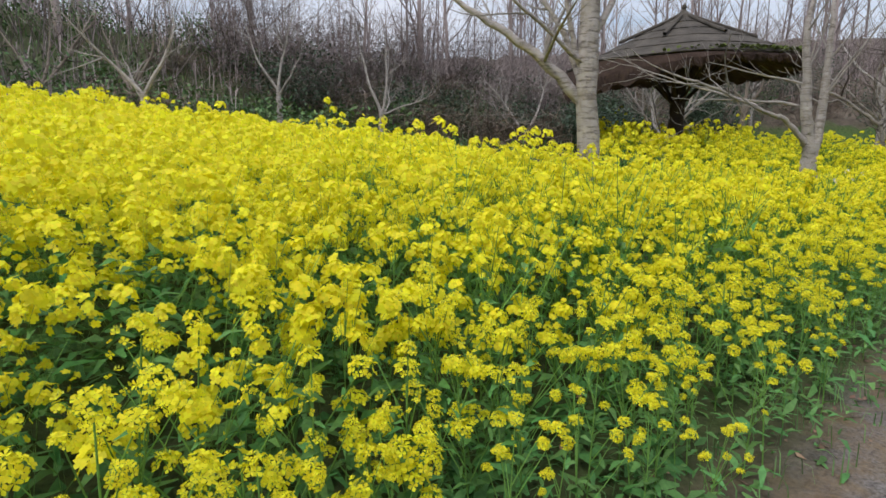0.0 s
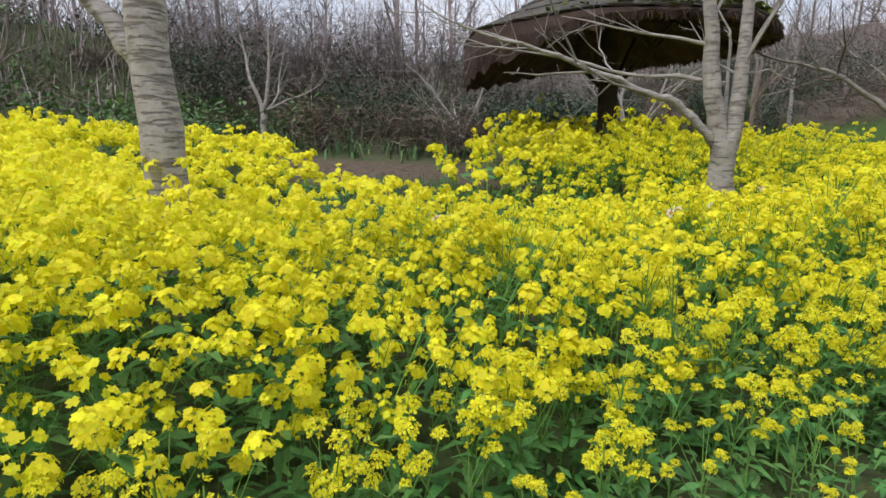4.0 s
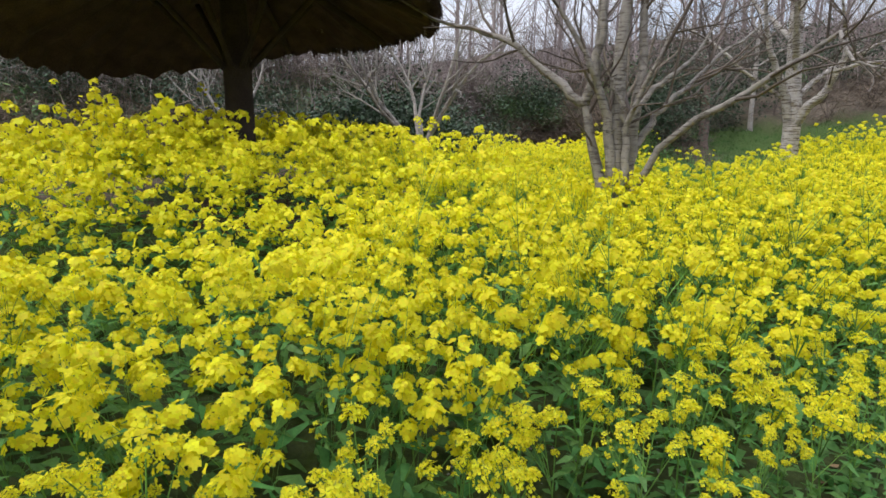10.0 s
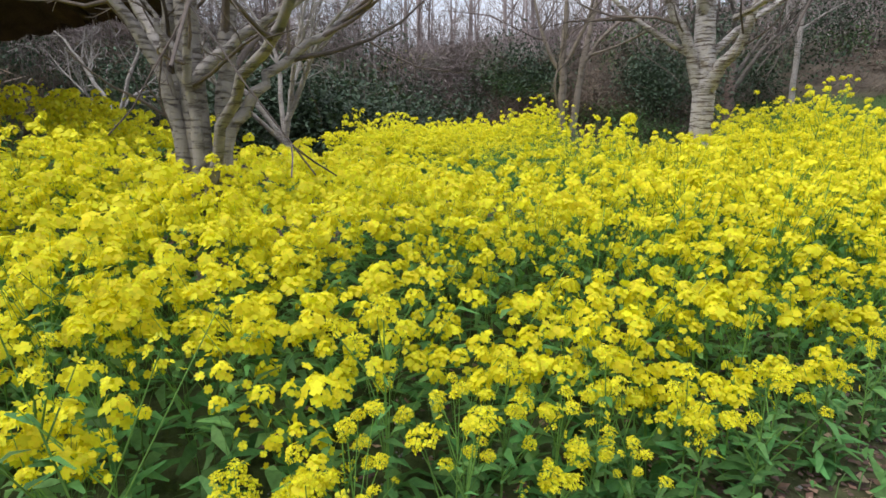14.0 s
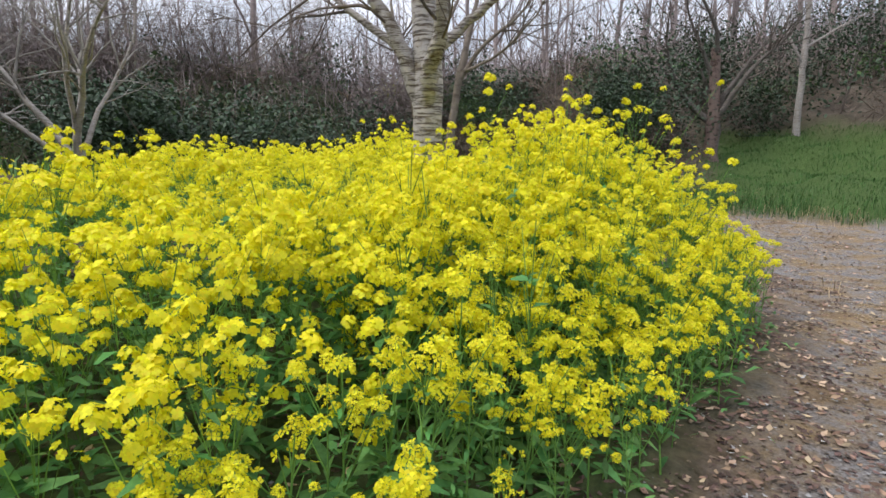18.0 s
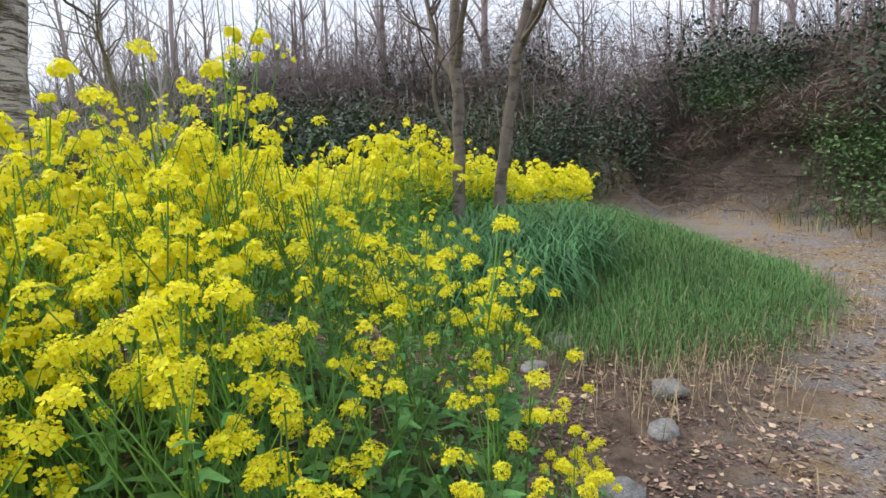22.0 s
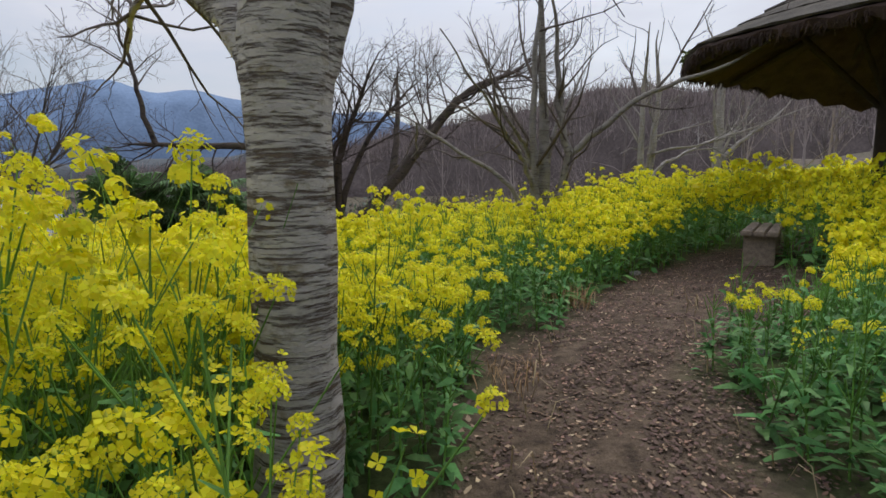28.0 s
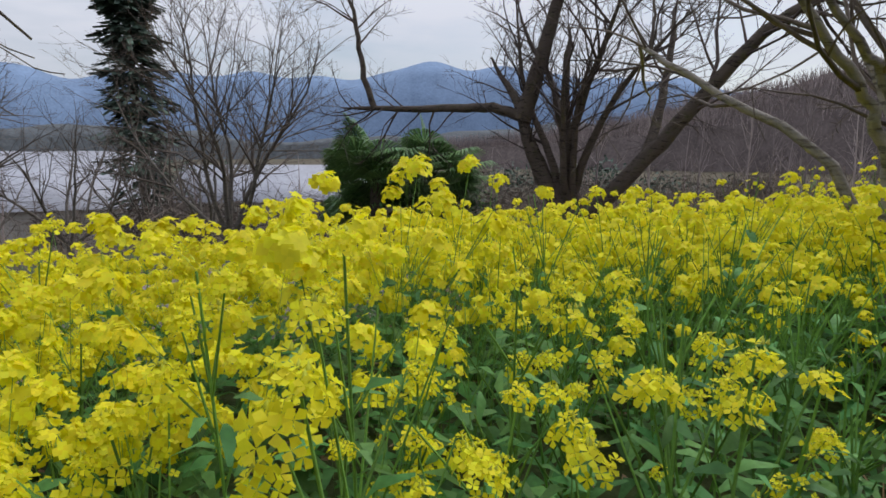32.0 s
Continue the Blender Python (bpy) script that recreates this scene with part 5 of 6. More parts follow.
    for k in range(8):
        w = k * np.pi / 4 + 0.2
        pts = [(r * np.cos(w), r * np.sin(w), top - 0.45 - (top - eave - 0.15) * (r / R)) for r in np.linspace(0.15, R * 0.88, 5)]
        mesh_object("rafter", *tube_path(pts, [0.05] * 5, 6), M_POLE, ob, smooth=True)
        pts = [(r * np.cos(w), r * np.sin(w), z) for r, z in ((0.15, eave - 0.85), (1.2, eave + 0.2))]
        mesh_object("brace", *tube_path(pts, [0.04] * 2, 6), M_POLE, ob, smooth=True)
    mesh_object("post", *tube_path([(0, 0, -0.1), (0, 0, 1), (0.01, 0, 2), (0, 0, top - 0.3)], [0.21, 0.19, 0.185, 0.16], 14), M_POLE, ob, smooth=True)
    bm = bmesh.new()
    prof = [(0.0, 0.30), (0.04, 0.28), (0.065, 0.22), (0.045, 0.17), (0.08, 0.12), (0.20, 0.03), (0.30, -0.1)]
    prev = None
    for r, z in prof:
        ring = [bm.verts.new((max(r, 0.004) * np.cos(6.2832 * k / 14), max(r, 0.004) * np.sin(6.2832 * k / 14), top + z)) for k in range(14)]
        if prev:
            for k in range(14):
                bm.faces.new((prev[k], ring[k], ring[(k + 1) % 14], prev[(k + 1) % 14]))
        prev = ring
    part("finial", bm, M_THATCH, ob, "small dark knob on the peak")


# ---- distance ----
def mountains():
    def ridge(name, label, dist, high, wave, col, seed, a0, a1):
        rnd = np.random.default_rng(seed)
        ph = rnd.uniform(0, 6.28, 12)
        # beyond 1000 m the tone is flatter, as part of the painted haze
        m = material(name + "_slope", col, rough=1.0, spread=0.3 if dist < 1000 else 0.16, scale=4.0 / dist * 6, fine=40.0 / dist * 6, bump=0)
        a = np.radians(np.linspace(a0, a1, 240))
        taper = step(290, 238, np.degrees(a)) * step(188, 212, np.degrees(a)) if name == "backdrop_hill" else 1.0
        prof = sum(np.sin(a * f + ph[k]) / (1 + k) for k, f in enumerate((5, 9, 17, 29, 41, 60)))
        rows = []
        for u, zz in ((1.0, -60), (1.02, 0.35), (1.06, 0.8), (1.1, 1.0), (1.3, 0.6)):
            z = np.full_like(a, zz) if zz < 0 else zz * (high + wave * prof) * taper + (0.12 * wave * np.sin(a * 310 + u * 9) if zz < 1 else 0)
            rows.append(np.stack([dist * u * np.cos(a), dist * u * np.sin(a), z], 1))
        v = np.stack(rows)
        k = len(a)
        idx = np.arange(len(rows) * k).reshape(len(rows), k)
        f = np.stack([idx[:-1, :-1], idx[:-1, 1:], idx[1:, 1:], idx[1:, :-1]], -1).reshape(-1, 4)
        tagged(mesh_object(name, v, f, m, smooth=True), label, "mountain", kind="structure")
        if name == "backdrop_hill":
            n = 12000
            i, t = rnd.integers(0, k - 1, n), rnd.random(n) ** 0.8 * 2.0
            j = 1 + np.minimum(t.astype(int), 1)
            w = (t - (j - 1))[:, None]
            p = v[j, i] * (1 - w) + v[j + 1, i] * w + rnd.normal(0, 0.8, (n, 3)) * (1, 1, 0)
            q = p + np.stack([rnd.normal(0, 1.3, n), rnd.normal(0, 1.3, n), rnd.uniform(2.5, 6.5, n)], 1)
            tagged(mesh_object("hill_woods", *tubes(p, q, rnd.uniform(0.08, 0.2, n), np.full(n, 0.05), 2), M_FARWOOD), "grey leafless trees covering the hill", "woodland", kind="stuff")

    # the far ridge's blue is distance haze put into its base colour
    ridge("backdrop_mountain", "forested mountain ridge across the valley, blue haze painted into its colour", 1500, 190, 26, (0.19, 0.27, 0.41), 2, 175, 345)
    ridge("backdrop_hill", "grey-brown wooded hill across the valley", 240, 37, 3.5, (0.135, 0.11, 0.105), 4, 188, 292)
    ridge("backdrop_low_hill", "low dark wooded ridge in the valley", 420, 12, 5, (0.10, 0.11, 0.12), 6, 180, 345)


# ---- undergrowth and grass ----
def undergrowth():
    """Shrubs along the back of the field and on the bank."""
    rnd = np.random.default_rng(21)
    spots = []
    for _ in range(4000):
        x, y = rnd.uniform(-26, 34), rnd.uniform(-2, 42)
        d, side = to_line(MAIN, np.array([x]), np.array([y]))
        past = y - bank_line(x)
        q = west_bank(x, y)
        back = side[0] > 0 and ((15.2 < d[0] < 20 and y < 16) or 0.3 < q < 7.5) and y > 2
        bank = side[0] < 0 and 1.2 < past < 9 and x < 15.2
        right = side[0] < 0 and past > 8 and past < 12 and x >= 15.2
        if (back or bank or right) and all((x - a) ** 2 + (y - b) ** 2 > 2.9 for a, b, *_ in spots):
            spots.append((x, y, back, bank, past))
        if len(spots) >= 150:
            break
    for n, (x, y, back, bank, past) in enumerate(spots):
        pick = noise.noise(Vector((x * 0.16, y * 0.16, 3.0))) + rnd.uniform(-0.25, 0.25)
        if bank and past < 4.5:
            kind = "green" if pick > 0.3 and x > 11 else "brown"
        else:
            kind = "dark" if pick > 0.16 and not bank else ("green" if pick > 0.02 else "brown")
        if back and x < 3 and y < 20 and rnd.random() < 0.7:
            kind = "green"
        mat, label = {"brown": (M_BROWNBUSH, "tangled brown leafless undergrowth on the slope"), "green": (M_IVY, "green rambling shrub on the slope"), "dark": (M_EVERGREEN, "dark evergreen shrub with small glossy leaves")}[kind]
        shrub(label, (x, y), rnd.uniform(1.1, 1.8), rnd.uniform(1.3, 2.4) * (1.15 if kind == "dark" else 0.75) * (0.55 if bank and past < 5 else 1), mat, 560, 0.14, 100 + n, kind == "brown")
    for k, (x, y, r, h) in enumerate([(7.7, 17.7, 1.3, 2.6), (6.6, 18.9, 1.6, 3.2), (5.6, 17.8, 1.3, 2.4), (8.2, 19.5, 1.5, 2.8), (7.2, 21.0, 1.8, 3.2), (8.4, 21.6, 1.6, 2.4), (15.0, 28.7, 1.9, 4.6), (14.3, 28.9, 1.2, 2.2), (-1.8, 20.8, 1.9, 3.4), (-4.4, 19.8, 2.1, 3.8), (0.6, 22.6, 1.9, 3.4), (3.0, 24.4, 1.8, 2.8), (6.2, 26.2, 1.7, 2.6), (9.6, 30.4, 1.8, 2.8), (16.4, 34.0, 1.8, 3.6), (19.0, 36.0, 2.4, 3.4), (21.8, 36.5, 2.4, 3.2), (24.5, 36.5, 2.4, 3.2)]):
        shrub("large dark evergreen bush with glossy leaves", (x, y), r, h, M_EVERGREEN, 4200, 0.12, 300 + k)


def thickets():
    """Tall leafless brush on the slope to the north-west."""
    rnd = np.random.default_rng(77)
    for k in range(22):
        x = -9 + 17 * (k / 22) + rnd.uniform(-0.6, 0.6)
        q = 2.2 + 4.5 * rnd.random()
        y = 28 + (q + 0.53 * (x - 11)) / 0.85
        shrub("tall grey-brown leafless thicket on the slope", (x, y), rnd.uniform(1.4, 2.2), rnd.uniform(3.2, 5.0), M_FARWOOD, 1800, 0.11, 700 + k, True)


def hollow():
    """Low growth and dark shrubs round the bare hollow in the field."""
    x, y = scatter(16000, lambda x, y: step(0.25, 0.7, low_ground(x, y)) * step(10.2, 9.4, y) * (to_line(MAIN, x, y)[0] > 1), (-1, 2, 7, 12))
    blades("grass", "low green growth in a hollow of the field", x, y, 0.28, 0.012, M_STRAP, 0.8)
    for k, (a, b, r, h) in enumerate([(0.4, 13.2, 1.2, 1.5), (2.2, 13.6, 1.2, 1.6), (3.6, 14.2, 1.1, 1.4), (-1.6, 14.2, 1.3, 1.6)]):
        shrub("dark brown thicket behind the bare soil", (a, b), r, h, M_BROWNBUSH, 900, 0.13, 600 + k, True)


def bank_cover():
    """Low tangled growth that hides the face of the bank: brown at the foot, dull green above."""
    rnd = np.random.default_rng(91)
    for k in range(64):
        x = 3.5 + 12.6 * ((k * 0.618) % 1.0) + rnd.uniform(-0.3, 0.3)
        up = 0.5 + 4.6 * ((k * 0.3819) % 1.0)
        y = bank_line(x) + up
        green = up > 2.2 and noise.noise(Vector((x * 0.35, y * 0.35, 8.0))) > -0.12 or x > 12.6 and up < 1.7
        mat, label = (M_IVY, "dull green creepers over the bank") if green else (M_BROWNBUSH, "brown leafless bramble on the bank")
        shrub(label, (x, y), rnd.uniform(0.8, 1.3), rnd.uniform(0.6, 1.3), mat, 900, 0.075 if green else 0.10, 800 + k, not green)


def bank_bushes():
    shrub("big dark evergreen bush at the end of the lawn", (15.0, 28.2), 1.6, 3.1, M_EVERGREEN, 4600, 0.1, 570)
    shrub("dark evergreen bush behind the lawn", (18.6, 33.0), 1.5, 2.8, M_EVERGREEN, 2600, 0.11, 571)
    shrub("yellow-green flowering bush on top of the bank", (3.2, 35.0), 1.4, 1.3, M_SPRING, 500, 0.14, 555)


def blades(name, label, x, y, long, wide, mat, droop=0.5, category="grass", lift=0.0):
    """Many bent grass blades as one mesh."""
    n = len(x)
    z = height(x, y) + lift
    w = rng.uniform(0, 6.28, n)
    ln = long * rng.uniform(0.5, 1.3, n)
    out = ln * rng.uniform(0.15, 0.9, n) * droop
    p0 = np.stack([x, y, z - 0.01], 1)
    side = np.stack([-np.sin(w), np.cos(w), np.zeros(n)], 1) * wide * 0.5
    o = np.stack([np.cos(w), np.sin(w), np.zeros(n)], 1)
    up = np.array([0, 0, 1.0])
    p1 = p0 + o * (out * 0.3)[:, None] + up * (ln * 0.6)[:, None]
    p2 = p0 + o * (out * 1.0)[:, None] + up * (ln * (0.9 - 0.6 * droop * rng.random(n)))[:, None]
    v = np.stack([p0 - side, p0 + side, p1 + side * 0.8, p1 - side * 0.8, p2], 1).reshape(-1, 3)
    i = np.arange(n)[:, None] * 5
    ob = mesh_object(name, v, [i + np.array([[0, 1, 2, 3]]), i + np.array([[3, 2, 4]])], mat)
    return tagged(ob, label, category, kind="stuff")


def tangle(label, x, y, long, thick, mat):
    """Dead stems lying and leaning every way on the ground."""
    n = len(x)
    w, e = rng.uniform(0, 6.28, n), rng.uniform(0.0, 1.15, n)
    ln = long * rng.uniform(0.4, 1.3, n)
    p = np.stack([x, y, height(x, y) + rng.uniform(-0.05, 0.35, n)], 1)
    q = p + np.stack([np.cos(w) * np.cos(e), np.sin(w) * np.cos(e), np.sin(e)], 1) * ln[:, None]
    tagged(mesh_object("undergrowth", *tubes(p, q, np.full(n, thick), np.full(n, thick * 0.5), 2), mat), label, "undergrowth", kind="stuff")


def scatter(n, keep, box):
    x, y = rng.uniform(box[0], box[2], n), rng.uniform(box[1], box[3], n)
    ok = rng.random(n) < keep(x, y)
    return x[ok], y[ok]


def grasses():
    gm = lambda x, y: np.hypot((x - 14.7) / np.where(x > 14.7, 1.92, 2.4), (y - 20.1) / 2.3) + 0.06 * waves(x * 1.4, y * 1.4)
    x, y = scatter(64000, lambda x, y: step(1.15, 0.8, gm(x, y)), (12, 17.2, 18, 22.8))
    blades("grass", "soft bright green grass on the mound", x, y, 0.29, 0.0055, M_GRASS, 1.5)
    x, y = scatter(3000, lambda x, y: step(1.1, 0.5, gm(x, y)), (12, 17.2, 18, 22.5))
    blades("dry_grass", "dry blades among the mound's green grass", x, y, 0.26, 0.005, M_DRY, 1.2, "dry grass")
    # strap-leaved clumps beside the inner path
    for cx, cy, r, n in [(14.95, 18.7, 0.65, 1200), (14.3, 18.1, 0.5, 700), (14.9, 19.4, 0.5, 520), (13.6, 17.6, 0.5, 480), (14.1, 18.9, 0.6, 640), (4.6, 4.9, 0.55, 200), (5.4, 5.6, 0.5, 160), (3.9, 5.6, 0.6, 180)]:
        a, q = rng.uniform(0, 6.28, n), r * np.sqrt(rng.random(n))
        strap_clump(cx + q * np.cos(a), cy + q * np.sin(a), a, (cx, cy))
    # verge of the walk
    edge = lambda x, y: np.abs(to_line(MAIN, x, y)[0] - edge_of(x, y) + 0.05)
    x, y = scatter(60000, lambda x, y: step(0.5, 0.1, edge(x, y)) * (to_line(MAIN, x, y)[1] > 0) * 0.8 * step(10.5, 8.5, y), (-1, -6, 20, 18))
    blades("grass", "short green verge grass between walk and rape", x, y, 0.2, 0.006, M_GRASS, 0.7)
    inside = lambda x, y: to_line(MAIN, x, y)[0] - edge_of(x, y)
    x, y = scatter(100000, lambda x, y: step(-0.35, -0.05, inside(x, y)) * step(1.3, 0.5, inside(x, y)) * (to_line(MAIN, x, y)[1] > 0) * step(18, 16.5, y) * (1 - 0.75 * step(8, 10, y) * step(0.35, 0.1, inside(x, y))), (0, -5, 19, 18))
    low_leaves("weeds", "dark green low leaves and weeds along the verge", x, y)
    # lawn on the bank and its long fringe
    past = lambda x, y: y - bank_line(x)
    x, y = scatter(40000, lambda x, y: (past(x, y) > 0.1) * (past(x, y) < 8) * step(16.4, 17.4, x) * (to_line(MAIN, x, y)[1] < 0), (14, 22, 28, 35))
    blades("grass", "green lawn on the bank, shade mixed into its green", x, y, 0.12, 0.014, M_LAWN, 0.6)
    x, y = scatter(22000, lambda x, y: step(0.95, 0.2, np.abs(past(x, y) - 0.6)) * step(-0.35, 0.2, waves(x * 1.1, y * 1.1)), (12.5, 21, 26, 30))
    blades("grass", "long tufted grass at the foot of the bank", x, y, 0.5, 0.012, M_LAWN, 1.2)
    x, y = scatter(7000, lambda x, y: step(0.6, 0.1, np.abs(past(x, y) - 0.1)), (5, 22, 22, 31))
    blades("dry_grass", "dry straw-coloured grass at the foot of the bank", x, y, 0.35, 0.010, M_DRY, 0.9, "dry grass")
    x, y = scatter(34000, lambda x, y: (past(x, y) > 0) * (past(x, y) < 5.8) * step(17.0, 15.2, x) * (to_line(MAIN, x, y)[1] < 0), (3, 24, 17, 35))
    tangle("brown dead stalks and brush on the bank", x, y, 0.38, 0.008, M_BROWNBUSH)
    x, y = scatter(9000, lambda x, y: (past(x, y) > 0.2) * (past(x, y) < 5.8) * step(17.0, 15.2, x) * (to_line(MAIN, x, y)[1] < 0), (3, 24, 17, 35))
    tangle("grey dead bramble stems on the bank", x, y, 1.0, 0.008, M_TWIG)
    x, y = scatter(8000, lambda x, y: (past(x, y) > 0.6) * (past(x, y) < 5.8) * step(-0.2, 0.4, waves(x * 0.5, y * 0.5)) * step(17.0, 15.2, x) * (to_line(MAIN, x, y)[1] < 0), (3, 24, 17, 35))
    blades("undergrowth", "dull green creepers on the bank", x, y, 0.4, 0.03, M_IVY, 1.4, "undergrowth")
    x, y = scatter(15000, lambda x, y: (west_bank(x, y) > -0.8) * (west_bank(x, y) < 6) * (to_line(MAIN, x, y)[1] > 0), (-12, 12, 12, 34))
    tangle("brown dead stalks and brush on the bank", x, y, 0.8, 0.014, M_BROWNBUSH)
    x, y = scatter(14000, lambda x, y: behind(x, y) * (to_line(MAIN, x, y)[0] < 24) * 0.9, (-24, -2, 8, 30))
    blades("undergrowth", "dark green ground cover behind the field", x, y, 0.5, 0.05, M_IVY, 0.9, "undergrowth")
    # dry grass round the stones at the bed's corner and on the walk's edge
    x, y = scatter(4200, lambda x, y: step(1.1, 0.3, np.hypot((x - 16.6) / 0.8, (y - 18.9) / 1.1)) * (0.3 + 0.7 * step(-0.1, 0.3, waves(x * 2, y * 2))), (15, 17, 18.5, 21))
    blades("dry_grass", "dry straw-coloured tufts by the stones", x, y, 0.3, 0.005, M_DRY, 1.5, "dry grass")
    x, y = scatter(4500, lambda x, y: step(0.34, 0.05, np.abs(gm(x, y) - 1.06) * 1.4), (14, 17, 19, 23))
    blades("dry_grass", "dry straw at the edge of the grass mound", x, y, 0.2, 0.005, M_DRY, 1.5, "dry grass")
    x, y = scatter(2200, lambda x, y: step(0.75, 0.4, to_line(INNER[:7], x, y)[0]) * step(0.3, 0.5, to_line(INNER[:7], x, y)[0]), (9, 10, 19, 19))
    blades("dry_grass", "dry brown stalks along the inner path", x, y, 0.22, 0.008, M_DRY, 1.0, "dry grass")


def dry_tufts():
    """Wilted rosettes and orange dry tufts beside the inner path."""
    for cx, cy, n, long, mat, label in [(13.85, 16.3, 60, 0.30, M_WILTED, "wilted brown rosette of broad leaves"), (13.72, 16.5, 40, 0.26, M_WILTED, "wilted brown rosette of broad leaves"),
            (14.12, 17.1, 260, 0.2, M_STRAW, "orange dry grass tuft beside the path"), (14.3, 17.3, 200, 0.17, M_STRAW, "orange dry grass tuft beside the path"),
            (12.75, 12.75, 90, 0.32, M_STRAW, "dry stalks at the corner of the bed"), (14.05, 14.4, 45, 0.2, M_STRAW, "dry stalks at the corner of the bed")]:
        a, q = rng.uniform(0, 6.28, n), 0.22 * np.sqrt(rng.random(n))
        blades("dry_grass", label, cx + q * np.cos(a), cy + q * np.sin(a), long, 0.045 if mat is M_WILTED else 0.006, mat, 1.5, "dry grass")


def low_leaves(name, label, x, y):
    """Broad leaves close to the ground."""
    n = len(x)
    lv, lf = leaf_template()
    p = np.stack([x, y, height(x, y) + 0.3 * rng.random(n) ** 1.6], 1)
    T = turned(rng.uniform(0, 6.28, n), rng.uniform(0, 0.9, n), rng.uniform(0, 6.28, n), rng.uniform(0.3, 0.85, n))
    tagged(mesh_object(name, *spread(lv, lf, p, T), M_LEAF), label, "plant", kind="stuff")


def strap_clump(x, y, bearing, centre):
    n = len(x)
    base = (centre[0], centre[1], ground_at(*centre))
    ob = thing("daylily_clump", base, "clump of long arching dark green strap leaves", "plant")
    z = height(x, y)
    w = bearing + rng.normal(0, 0.95, n)
    ln = rng.uniform(0.2, 0.68, n)
    o = np.stack([np.cos(w), np.sin(w), np.zeros(n)], 1)
    s_ = np.stack([-np.sin(w), np.cos(w), np.zeros(n)], 1)
    p = np.stack([x, y, z], 1) - base
    up = np.array([0, 0, 1.0])
    vs = []
    for u, out, hi, wd in ((0, 0, 0, 0.005), (0.35, 0.12, 0.46, 0.006), (0.7, 0.42, 0.70, 0.0055), (0.9, 0.68, 0.60, 0.004), (1.0, 0.85, 0.38, 0.001)):
        c = p + o * (ln * out)[:, None] + up * (ln * hi)[:, None]
        vs += [c - s_ * wd, c + s_ * wd]
    v = np.stack(vs, 1)
    tuft = (np.floor((bearing % 6.2832) / 0.7)).astype(int)
    for g in range(9):
        u = v[tuft == g]
        if not len(u):
            continue
        i = np.arange(len(u))[:, None] * 10
        f = np.concatenate([i + np.array([[k, k + 1, k + 3, k + 2]]) for k in (0, 2, 4, 6)])
        tagged(mesh_object("leaf_tuft", u.reshape(-1, 3), f, M_STRAP, ob), kind="stuff")


